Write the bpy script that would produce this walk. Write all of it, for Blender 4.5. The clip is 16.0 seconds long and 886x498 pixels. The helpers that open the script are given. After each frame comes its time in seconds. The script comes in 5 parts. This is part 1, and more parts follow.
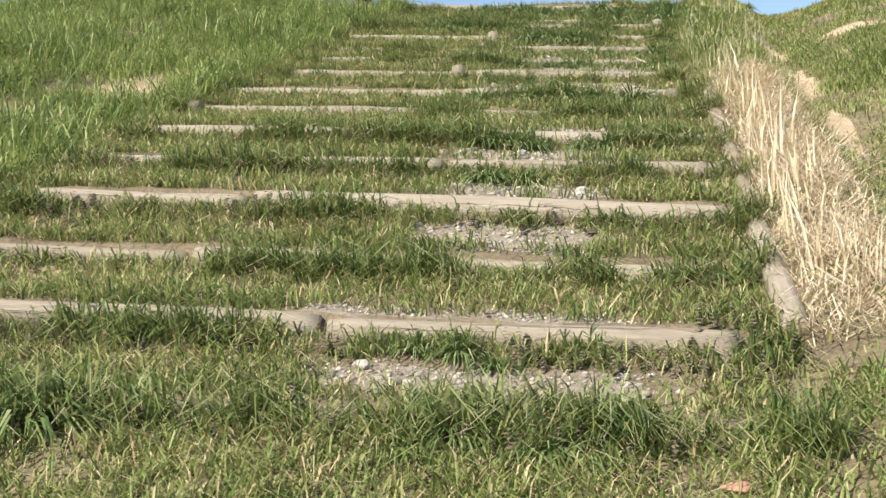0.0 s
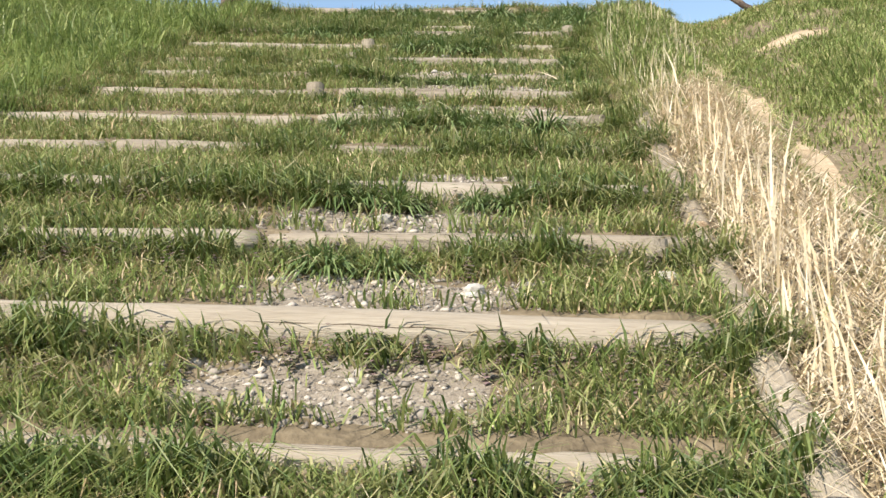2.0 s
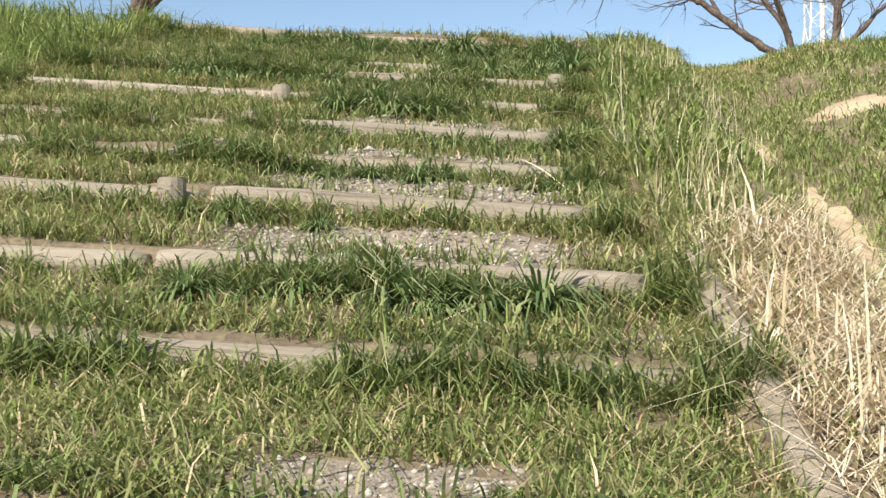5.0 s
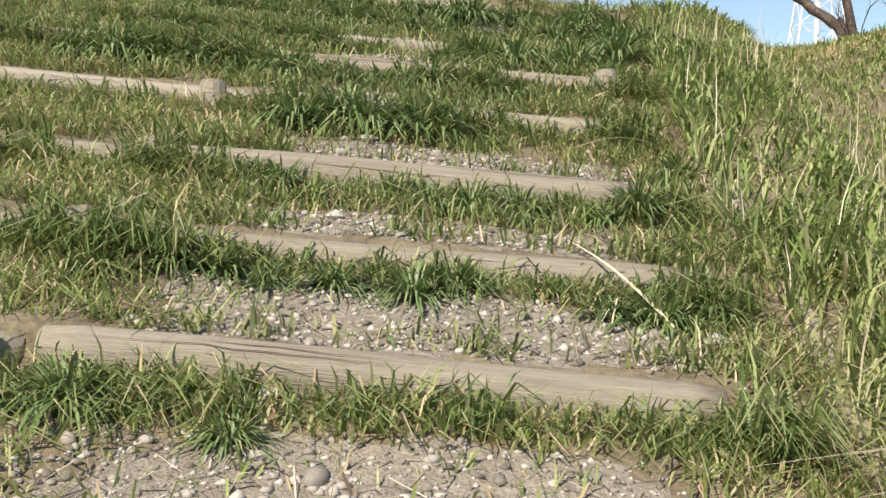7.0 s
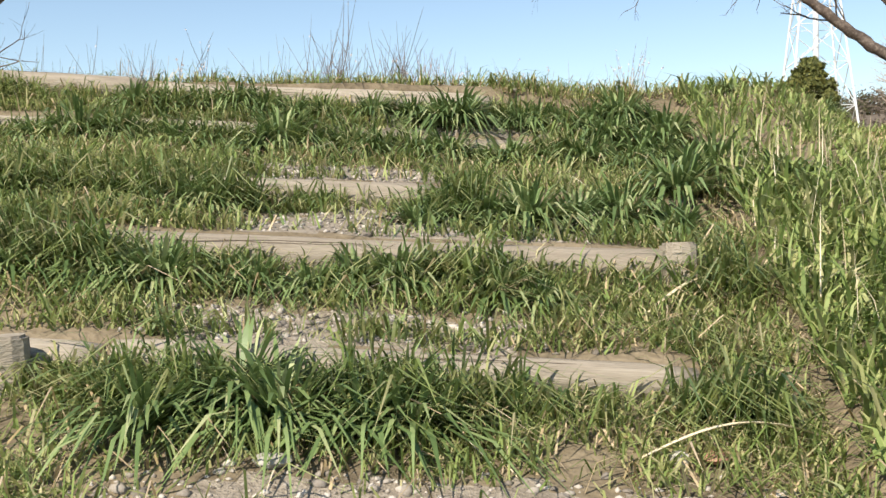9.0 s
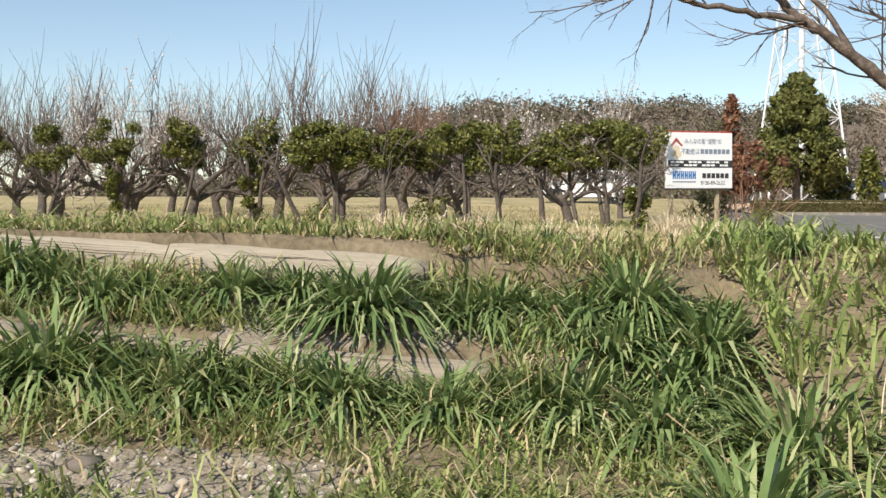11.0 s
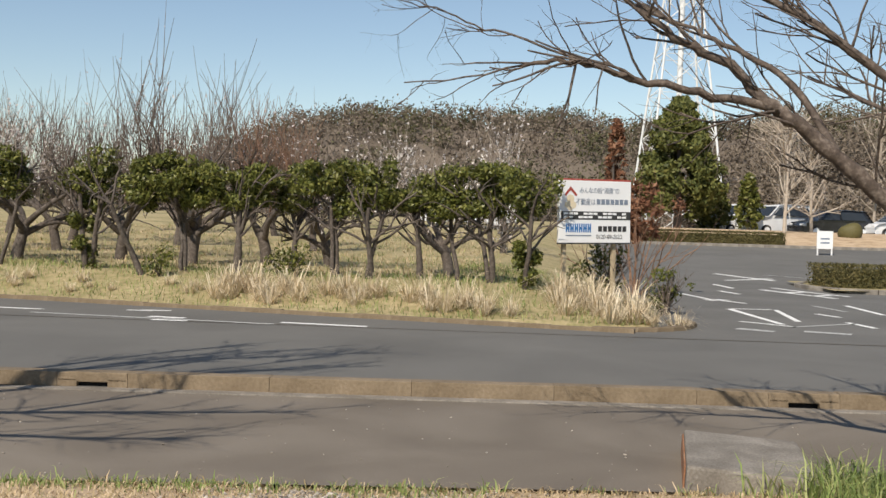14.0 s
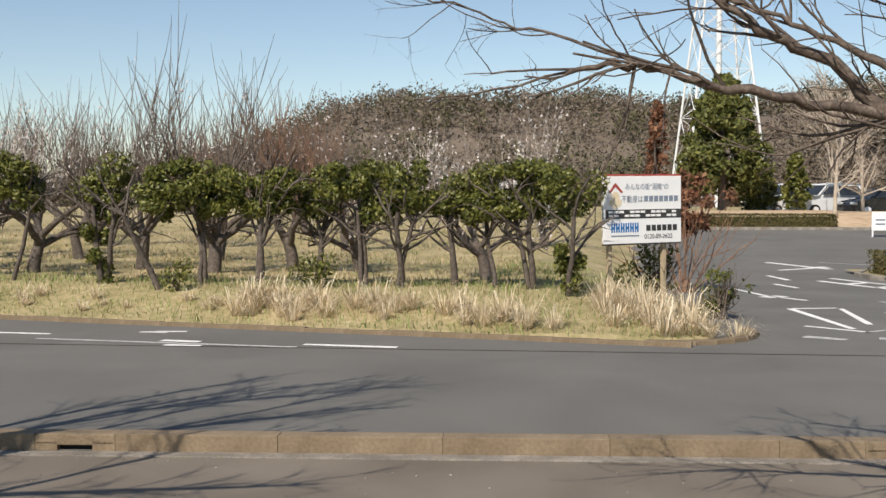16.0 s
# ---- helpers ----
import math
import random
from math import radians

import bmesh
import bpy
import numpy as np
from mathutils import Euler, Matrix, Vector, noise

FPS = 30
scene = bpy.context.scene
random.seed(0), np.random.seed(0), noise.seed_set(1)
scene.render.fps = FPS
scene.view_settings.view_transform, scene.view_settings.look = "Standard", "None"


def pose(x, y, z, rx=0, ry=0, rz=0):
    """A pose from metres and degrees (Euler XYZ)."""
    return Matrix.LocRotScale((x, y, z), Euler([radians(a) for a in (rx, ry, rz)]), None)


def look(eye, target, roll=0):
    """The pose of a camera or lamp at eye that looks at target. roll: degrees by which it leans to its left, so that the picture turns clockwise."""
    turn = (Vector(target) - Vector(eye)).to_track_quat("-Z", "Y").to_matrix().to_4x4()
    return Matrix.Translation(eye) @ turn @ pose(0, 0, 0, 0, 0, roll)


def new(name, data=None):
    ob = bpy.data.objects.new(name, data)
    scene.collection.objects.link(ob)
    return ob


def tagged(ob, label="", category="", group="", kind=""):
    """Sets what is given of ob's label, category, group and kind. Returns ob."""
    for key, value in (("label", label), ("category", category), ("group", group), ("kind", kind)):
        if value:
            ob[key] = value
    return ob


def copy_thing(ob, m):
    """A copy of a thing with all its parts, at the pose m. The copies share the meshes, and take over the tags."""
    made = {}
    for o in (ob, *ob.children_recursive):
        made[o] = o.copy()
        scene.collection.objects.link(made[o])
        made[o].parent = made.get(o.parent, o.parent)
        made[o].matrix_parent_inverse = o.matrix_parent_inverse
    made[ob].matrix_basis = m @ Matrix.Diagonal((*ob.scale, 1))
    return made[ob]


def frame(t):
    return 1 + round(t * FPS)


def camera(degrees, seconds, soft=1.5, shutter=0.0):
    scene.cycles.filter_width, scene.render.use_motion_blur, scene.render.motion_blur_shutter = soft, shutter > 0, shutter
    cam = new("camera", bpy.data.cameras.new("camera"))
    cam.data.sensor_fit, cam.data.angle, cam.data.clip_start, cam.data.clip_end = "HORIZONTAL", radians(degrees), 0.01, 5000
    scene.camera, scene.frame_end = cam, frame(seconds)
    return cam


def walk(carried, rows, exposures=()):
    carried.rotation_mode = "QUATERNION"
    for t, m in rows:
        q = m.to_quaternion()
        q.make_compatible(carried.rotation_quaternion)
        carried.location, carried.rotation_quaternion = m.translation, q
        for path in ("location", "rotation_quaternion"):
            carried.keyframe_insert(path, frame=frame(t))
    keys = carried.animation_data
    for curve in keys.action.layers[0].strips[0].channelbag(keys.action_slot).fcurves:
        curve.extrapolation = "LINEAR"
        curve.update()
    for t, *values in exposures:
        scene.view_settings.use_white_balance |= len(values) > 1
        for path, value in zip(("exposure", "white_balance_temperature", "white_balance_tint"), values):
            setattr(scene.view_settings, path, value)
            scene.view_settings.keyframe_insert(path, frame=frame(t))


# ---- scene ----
cam = camera(45.0, 16.0)
walk(cam, [
    (0, look((0.895, -15.390, -3.246), (0.391, -13.455, -3.192), -1.6)),
    (0.5, look((0.854, -14.747, -3.222), (0.375, -12.805, -3.187), -1.1)),
    (1, look((0.793, -14.161, -3.140), (0.315, -12.219, -3.113), -1.2)),
    (1.5, look((0.670, -13.586, -2.926), (0.277, -11.625, -2.889), -0.5)),
    (2, look((0.646, -13.037, -2.743), (0.322, -11.065, -2.676), -2.4)),
    (2.5, look((0.562, -12.612, -2.596), (0.227, -10.641, -2.547), -2.5)),
    (3, look((0.487, -12.214, -2.501), (0.179, -10.238, -2.457), -0.6)),
    (3.5, look((0.479, -11.718, -2.327), (0.194, -9.739, -2.271), 0.0)),
    (4, look((0.414, -11.274, -2.160), (0.098, -9.300, -2.099), 1.6)),
    (4.2, look((0.400, -11.111, -2.061), (0.099, -9.135, -1.999), 0.9)),
    (6.3, look((0.124, -8.910, -1.291), (-0.047, -6.918, -1.314), 0.3)),
    (6.5, pose(0.086, -8.718, -1.200, 88.599, -0.528, 4.828)),
    (7, pose(-0.045, -8.162, -0.997, 87.845, -1.633, 5.447)),
    (7.5, pose(-0.093, -7.666, -0.813, 87.544, 0.894, 4.759)),
    (8, pose(-0.129, -7.102, -0.567, 86.930, 0.448, 6.863)),
    (8.5, pose(-0.206, -6.536, -0.351, 87.377, -0.939, 7.126)),
    (9, pose(-0.179, -6.017, -0.171, 88.484, 0.919, 5.527)),
    (9.5, pose(-0.171, -5.481, 0.018, 88.312, 1.138, 4.933)),
    (10, pose(-0.164, -4.934, 0.244, 88.297, 0.050, 4.978)),
    (12.5, pose(-0.114, -2.621, 1.082, 88.752, -1.646, 2.865)),
    (13, pose(-0.166, -2.222, 1.270, 89.068, -3.025, 0.673)),
    (13.5, pose(-0.126, -1.723, 1.395, 88.064, -0.869, -1.529)),
    (14, pose(-0.093, -1.328, 1.481, 88.603, -1.633, -2.028)),
    (14.5, pose(-0.070, -0.987, 1.598, 87.987, -3.373, -1.795)),
    (15, pose(-0.043, -0.631, 1.685, 87.420, 1.318, -1.693)),
    (15.5, pose(-0.043, -0.293, 1.680, 87.600, -0.130, 0.442)),
    (16, pose(0.001, 0.001, 1.804, 87.699, -0.000, 0.000)),
], exposures=((0, 0.72, 6950, 10), (4.2, 0.72, 6950, 10), (6.3, 0.5, 6950, 10), (7.0, 0.5, 6950, 10), (8.5, 0.58, 6950, 10), (10.2, 0.6, 6950, 10), (12.3, 0.06, 7000, 10), (13.5, 0.06, 7000, 10), (15.0, 0.14, 7000, 11), (16.0, 0.14, 7000, 11)))

# ---- light ----
SUN_EL, SUN_AZ = 44.0, -152.0          # degrees; azimuth from +y towards +x, where the sun stands
world = bpy.data.worlds.new("sky")
scene.world = world
world.use_nodes = True
wn = world.node_tree
sky = wn.nodes.new("ShaderNodeTexSky")
sky.sky_type = "NISHITA"
sky.sun_disc = False
sky.sun_elevation = radians(SUN_EL)
sky.sun_rotation = radians(SUN_AZ)
sky.air_density, sky.dust_density, sky.ozone_density = 1.0, 0.15, 2.0
wn.links.new(sky.outputs[0], wn.nodes["Background"].inputs[0])
wn.nodes["Background"].inputs[1].default_value = 0.11
sun_data = bpy.data.lights.new("sun", "SUN")
sun_data.energy, sun_data.angle, sun_data.color = 5.0, radians(0.53), (1.0, 0.94, 0.85)
sun = new("sun", sun_data)
sd = Vector((math.sin(radians(SUN_AZ)) * math.cos(radians(SUN_EL)), math.cos(radians(SUN_AZ)) * math.cos(radians(SUN_EL)), math.sin(radians(SUN_EL))))
sun.matrix_world = look(sd * 60, (0, 0, 0))
scene.view_settings.exposure = 0.0

# ---- materials ----
def material(name, colours, scale=8.0, rough=0.85, bump=0.3, fine=60.0, metal=0.0, island=0.0, stretch=(1, 1, 1), spec=0.3, obj_random=0.0, bump_scale=None, distort=0.6):
    """A surface whose colour runs over a ramp by noise at two sizes, with fine relief."""
    m = bpy.data.materials.new(name)
    m.use_nodes = True
    nt = m.node_tree
    n, l = nt.nodes, nt.links
    b = n["Principled BSDF"]
    b.inputs["Roughness"].default_value = rough
    b.inputs["Metallic"].default_value = metal
    b.inputs["Specular IOR Level"].default_value = spec
    co = n.new("ShaderNodeTexCoord")
    mp = n.new("ShaderNodeMapping")
    mp.inputs["Scale"].default_value = stretch
    l.new(co.outputs["Object"], mp.inputs[0])
    a = n.new("ShaderNodeTexNoise")
    a.inputs["Scale"].default_value, a.inputs["Detail"].default_value, a.inputs["Distortion"].default_value = scale, 6.0, distort
    c = n.new("ShaderNodeTexNoise")
    c.inputs["Scale"].default_value, c.inputs["Detail"].default_value = fine, 4.0
    l.new(mp.outputs[0], a.inputs[0])
    l.new(mp.outputs[0], c.inputs[0])
    mix = n.new("ShaderNodeMath")
    mix.operation = "MULTIPLY_ADD"
    mix.inputs[1].default_value = 0.45
    l.new(c.outputs[0], mix.inputs[0])
    half = n.new("ShaderNodeMath")
    half.operation = "MULTIPLY"
    half.inputs[1].default_value = 0.55
    l.new(a.outputs[0], half.inputs[0])
    l.new(half.outputs[0], mix.inputs[2])
    fac = mix.outputs[0]
    if island or obj_random:
        if island:
            g = n.new("ShaderNodeNewGeometry")
            rnd = g.outputs["Random Per Island"]
        else:
            rnd = n.new("ShaderNodeObjectInfo").outputs["Random"]
        k = island or obj_random
        add = n.new("ShaderNodeMath")
        add.operation = "MULTIPLY_ADD"
        add.inputs[1].default_value = k
        l.new(rnd, add.inputs[0])
        sh = n.new("ShaderNodeMath")
        sh.operation = "SUBTRACT"
        sh.inputs[1].default_value = k / 2
        l.new(fac, sh.inputs[0])
        l.new(sh.outputs[0], add.inputs[2])
        fac = add.outputs[0]
    r = n.new("ShaderNodeValToRGB")
    lo, hi = (0.05, 0.95) if island or obj_random else (0.3, 0.7)
    while len(r.color_ramp.elements) < len(colours):
        r.color_ramp.elements.new(0.5)
    for i, (e, col) in enumerate(zip(r.color_ramp.elements, colours)):
        e.position = lo + (hi - lo) * i / max(1, len(colours) - 1)
        e.color = (*col, 1)
    l.new(fac, r.inputs[0])
    l.new(r.outputs[0], b.inputs["Base Color"])
    if bump:
        bp = n.new("ShaderNodeBump")
        bp.inputs["Strength"].default_value = bump
        bp.inputs["Distance"].default_value = bump_scale or 0.01
        l.new(mix.outputs[0], bp.inputs["Height"])
        l.new(bp.outputs[0], b.inputs["Normal"])
    return m

def leafy(name, colours, through_light=0.25, rough=0.55, island=0.9, scale=1.2):
    m = material(name, colours, scale=scale, rough=rough, bump=0.0, fine=20.0, island=island, spec=0.25)
    nt = m.node_tree
    b = nt.nodes["Principled BSDF"]
    t = nt.nodes.new("ShaderNodeBsdfTranslucent")
    mx = nt.nodes.new("ShaderNodeMixShader")
    mx.inputs[0].default_value = through_light
    ramp = next(x for x in nt.nodes if x.type == "VALTORGB")
    nt.links.new(ramp.outputs[0], t.inputs[0])
    nt.links.new(b.outputs[0], mx.inputs[1])
    nt.links.new(t.outputs[0], mx.inputs[2])
    nt.links.new(mx.outputs[0], nt.nodes["Material Output"].inputs[0])
    return m

M_SOIL = material("soil", [(0.08, 0.062, 0.04), (0.17, 0.135, 0.088), (0.26, 0.21, 0.14)], 3.0, 0.95, 0.8, 40, bump_scale=0.03)
M_DIRT = material("dry_dirt", [(0.26, 0.19, 0.12), (0.40, 0.31, 0.21), (0.5, 0.42, 0.3)], 4.0, 0.95, 0.6, 50, bump_scale=0.02)
M_LAWN = material("dead_lawn", [(0.27, 0.185, 0.11), (0.47, 0.345, 0.225), (0.62, 0.48, 0.34)], 2.0, 0.95, 0.8, 70, bump_scale=0.02)
M_ORCHARD = material("orchard_floor", [(0.12, 0.125, 0.05), (0.26, 0.225, 0.11), (0.37, 0.30, 0.17), (0.52, 0.43, 0.27)], 0.6, 0.95, 0.9, 9, bump_scale=0.05)
M_GRAVEL = material("gravel", [(0.15, 0.128, 0.105), (0.30, 0.265, 0.225), (0.50, 0.455, 0.40)], 30.0, 0.9, 0.3, 200, island=1.0)
M_GRAVELBED = material("gravel_bed", [(0.15, 0.125, 0.095), (0.26, 0.222, 0.175), (0.38, 0.335, 0.272)], 25.0, 0.95, 1.0, 120, bump_scale=0.02)
M_LOG = material("weathered_log", [(0.13, 0.105, 0.08), (0.29, 0.25, 0.195), (0.47, 0.42, 0.345)], 9.0, 0.88, 0.9, 60, stretch=(0.25, 4, 4), bump_scale=0.012, obj_random=0.18)
M_LOGEND = material("log_end_grain", [(0.2, 0.13, 0.08), (0.36, 0.27, 0.18), (0.46, 0.37, 0.27)], 30.0, 0.9, 0.5, 90, stretch=(1, 1, 1))
# dark tone with the shade inside the log cracks painted in; also the road's seam
M_CRACK = material("crack_shadow_wood", [(0.05, 0.035, 0.025), (0.09, 0.065, 0.045)], 20, 0.95, 0.2)
M_ASPHALT = material("asphalt", [(0.10, 0.097, 0.09), (0.13, 0.126, 0.117), (0.165, 0.16, 0.148)], 0.5, 0.9, 0.5, 160, bump_scale=0.006)
M_FOOT = material("footpath_asphalt", [(0.10, 0.083, 0.066), (0.16, 0.136, 0.11), (0.235, 0.205, 0.17)], 0.7, 0.9, 0.5, 140, bump_scale=0.006)
M_KERB = material("stained_concrete", [(0.05, 0.04, 0.026), (0.15, 0.112, 0.072), (0.24, 0.185, 0.125), (0.40, 0.335, 0.26)], 2.6, 0.92, 1.0, 34, obj_random=0.05, bump_scale=0.012)
M_CONC = material("grey_concrete", [(0.11, 0.095, 0.08), (0.2, 0.18, 0.155), (0.33, 0.30, 0.265)], 3.0, 0.9, 0.5, 60, bump_scale=0.008)
M_PAINT = material("road_paint", [(0.5, 0.5, 0.48), (0.75, 0.75, 0.73), (0.85, 0.85, 0.83)], 8.0, 0.75, 0.2, 120)
M_PAINTWORN = material("worn_road_paint", [(0.16, 0.16, 0.155), (0.4, 0.4, 0.39), (0.62, 0.62, 0.6)], 12.0, 0.8, 0.2, 90)
M_BARK = material("dark_bark", [(0.045, 0.036, 0.03), (0.10, 0.082, 0.07), (0.19, 0.165, 0.145)], 14.0, 0.9, 0.9, 60, bump_scale=0.02)
M_CHERRY = material("cherry_bark", [(0.04, 0.03, 0.025), (0.095, 0.072, 0.058), (0.22, 0.18, 0.15)], 16.0, 0.75, 0.8, 50, bump_scale=0.012)
M_TWIG = material("grey_brown_twig", [(0.075, 0.055, 0.045), (0.15, 0.118, 0.098), (0.25, 0.21, 0.18)], 6.0, 0.85, 0.2, 30)
M_REDTWIG = material("reddish_twig", [(0.15, 0.085, 0.055), (0.26, 0.15, 0.1), (0.36, 0.24, 0.17)], 6.0, 0.85, 0.2, 30)
M_PALETWIG = material("pale_branch", [(0.25, 0.2, 0.16), (0.4, 0.34, 0.28), (0.5, 0.45, 0.38)], 6.0, 0.85, 0.2, 30)
M_BLOSSOM = leafy("plum_blossom", [(0.7, 0.6, 0.58), (0.82, 0.76, 0.74), (0.88, 0.85, 0.83)], 0.3)
M_GRASS = leafy("short_grass", [(0.15, 0.18, 0.06), (0.25, 0.285, 0.10), (0.36, 0.37, 0.155), (0.55, 0.50, 0.29)], 0.35)
M_LUSH = leafy("lush_grass", [(0.12, 0.175, 0.048), (0.205, 0.28, 0.082), (0.30, 0.375, 0.125), (0.45, 0.47, 0.21)], 0.35)
M_TUFT = leafy("dark_tuft_blade", [(0.085, 0.135, 0.045), (0.15, 0.22, 0.08), (0.235, 0.31, 0.125), (0.42, 0.44, 0.23)], 0.2, 0.42)
M_STRAW = leafy("dry_straw", [(0.52, 0.42, 0.27), (0.70, 0.59, 0.42), (0.82, 0.73, 0.57)], 0.15, 0.7)
M_DEADGRASS = leafy("dead_short_grass", [(0.31, 0.24, 0.12), (0.49, 0.375, 0.23), (0.63, 0.50, 0.345)], 0.15, 0.8)
M_NETTLE = leafy("dead_nettle_leaf", [(0.12, 0.14, 0.06), (0.19, 0.15, 0.115), (0.26, 0.18, 0.19), (0.18, 0.22, 0.09)], 0.15)
M_HEDGE = leafy("hedge_leaf", [(0.04, 0.048, 0.012), (0.085, 0.098, 0.022), (0.14, 0.148, 0.035), (0.21, 0.205, 0.06)], 0.15, 0.4)
M_CONIFER = leafy("conifer_leaf", [(0.045, 0.055, 0.016), (0.10, 0.112, 0.03), (0.18, 0.18, 0.055)], 0.1, 0.6)
M_BROWNLEAF = leafy("rust_leaf", [(0.12, 0.05, 0.03), (0.2, 0.09, 0.05), (0.28, 0.15, 0.09)], 0.15, 0.7)
M_CLIPPED = leafy("clipped_hedge_leaf", [(0.05, 0.05, 0.02), (0.10, 0.09, 0.035), (0.16, 0.13, 0.055)], 0.1, 0.6)
M_WOODS = leafy("bare_woods", [(0.095, 0.078, 0.06), (0.155, 0.125, 0.098), (0.225, 0.185, 0.145)], 0.05, 0.9, scale=0.02)
M_EVERGREEN = leafy("dark_evergreen_woods", [(0.06, 0.062, 0.032), (0.085, 0.083, 0.042), (0.12, 0.11, 0.058)], 0.05, 0.9, scale=0.02)
M_WHITE = material("white_painted_metal", [(0.72, 0.73, 0.74), (0.8, 0.8, 0.8)], 3.0, 0.4, 0.05)
M_RED = material("faded_red_paint", [(0.3, 0.05, 0.04), (0.4, 0.08, 0.06)], 5.0, 0.5, 0.05)
M_BLACK = material("black_print", [(0.03, 0.03, 0.032), (0.05, 0.05, 0.05)], 5.0, 0.5, 0.02)
M_BLUE = material("blue_print", [(0.02, 0.13, 0.36), (0.03, 0.17, 0.42)], 5.0, 0.5, 0.02)
M_GREYPRINT = material("grey_blue_print", [(0.16, 0.2, 0.26), (0.22, 0.26, 0.32)], 5.0, 0.5, 0.02)
M_CREAM = material("cream_print", [(0.6, 0.52, 0.36), (0.7, 0.6, 0.45)], 5.0, 0.5, 0.02)
M_POST = material("wooden_post", [(0.28, 0.22, 0.14), (0.42, 0.34, 0.23), (0.5, 0.43, 0.31)], 6.0, 0.85, 0.4, 40, stretch=(4, 4, 0.4))
M_STEEL = material("galvanised_steel", [(0.6, 0.62, 0.64), (0.72, 0.74, 0.76)], 2.0, 0.5, 0.05)
M_TYRE = material("tyre_rubber", [(0.02, 0.02, 0.02), (0.04, 0.04, 0.04)], 8, 0.8, 0.2)
M_CARWHITE = material("white_car_paint", [(0.68, 0.69, 0.7), (0.76, 0.77, 0.78)], 1.0, 0.25, 0.0, spec=0.5)
M_CARBLACK = material("black_car_paint", [(0.012, 0.013, 0.016), (0.022, 0.023, 0.026)], 1.0, 0.18, 0.0, spec=0.6)
M_CARGLASS = material("dark_car_glass", [(0.02, 0.025, 0.03), (0.035, 0.04, 0.045)], 1.0, 0.08, 0.0, spec=0.6)
M_CLAY = material("pinkish_fired_clay", [(0.34, 0.17, 0.12), (0.46, 0.27, 0.2)], 12.0, 0.9, 0.4)
# near-black tone that paints the shade inside the drain slots
M_SLOTSHADE = material("drain_slot_shade", [(0.01, 0.01, 0.01), (0.02, 0.02, 0.02)], 8, 0.95, 0.1)
M_CLOUDSTONE = material("pale_stone", [(0.3, 0.28, 0.25), (0.42, 0.395, 0.355), (0.55, 0.53, 0.49)], 12.0, 0.9, 0.4, 70, obj_random=0.3)

# ---- mesh helpers ----
def part(name, bm, mat, parent=None, label="", smooth=False):
    me = bpy.data.meshes.new(name)
    bm.to_mesh(me)
    bm.free()
    me.materials.append(mat)
    if smooth:
        me.polygons.foreach_set("use_smooth", [True] * len(me.polygons))
    ob = new(name, me)
    if parent is not None:
        ob.parent = parent
    if label:
        ob["label"] = label
    return ob

def tri_mesh(name, verts, tris, mats, parent=None, index=None, smooth=False):
    """A mesh from numpy arrays of corners and triangles."""
    verts = np.asarray(verts, np.float32).reshape(-1, 3)
    tris = np.asarray(tris, np.int32).reshape(-1, 3)
    me = bpy.data.meshes.new(name)
    me.vertices.add(len(verts))
    me.vertices.foreach_set("co", verts.ravel())
    me.loops.add(len(tris) * 3)
    me.loops.foreach_set("vertex_index", tris.ravel())
    me.polygons.add(len(tris))
    me.polygons.foreach_set("loop_start", np.arange(0, len(tris) * 3, 3, dtype=np.int32))
    me.polygons.foreach_set("loop_total", np.full(len(tris), 3, np.int32))
    if index is not None:
        me.polygons.foreach_set("material_index", np.asarray(index, np.int32))
    if smooth:
        me.polygons.foreach_set("use_smooth", np.ones(len(tris), bool))
    me.update(calc_edges=True)
    for m in mats:
        me.materials.append(m)
    ob = new(name, me)
    if parent is not None:
        ob.parent = parent
    return ob

def empty(name, m, label, category, group="", kind=""):
    ob = new(name)
    ob.matrix_world = m
    return tagged(ob, label, category, group, kind)

def box(bm, x0, x1, y0, y1, z0, z1, bevel=0.0):
    made = bmesh.ops.create_cube(bm, size=1.0)["verts"]
    for v in made:
        v.co = Vector((x0 + (v.co.x + 0.5) * (x1 - x0), y0 + (v.co.y + 0.5) * (y1 - y0), z0 + (v.co.z + 0.5) * (z1 - z0)))
    if bevel:
        edges = list({e for v in made for e in v.link_edges})
        bmesh.ops.bevel(bm, geom=edges, offset=bevel, segments=2, affect="EDGES", profile=0.6)

def box_bm(*a, **k):
    bm = bmesh.new()
    box(bm, *a, **k)
    return bm

RNG = np.random.default_rng(7)

# ---- the lie of the land ----
# the step edges, where they cross x = 0: y and the height of the log's top
LOGS = [(-11.75, -3.73), (-11.04, -3.427), (-10.2, -3.161), (-9.55, -2.827), (-8.75, -2.545), (-8.05, -2.265), (-6.99, -1.968), (-6.27, -1.693),
        (-5.5, -1.392), (-4.76, -1.137), (-4.0, -0.873), (-3.12, -0.561), (-2.42, -0.268), (-1.79, -0.075), (-0.85, 0.2), (-0.4, 0.452)]
TILT, SKEW = -0.062, 0.12          # the logs drop a little to the right and run askew
FAR_A, FAR_B = 14.62, -0.335       # far edge of the road: y = FAR_A + FAR_B x

def smooth(a, b, x):
    t = np.clip((x - a) / (b - a), 0, 1)
    return t * t * (3 - 2 * t)

LUMP = RNG.uniform(-1, 1, (24, 3))
def lumps(x, y, size):
    """Gentle unevenness with no pattern, about -1 to 1."""
    s = 0
    for i, (a, b, c) in enumerate(LUMP[:12]):
        k = (0.6 + 0.16 * i) / size
        s = s + np.sin(x * k * a * 2.3 + y * k * b * 2.1 + c * 9) / 5
    return s

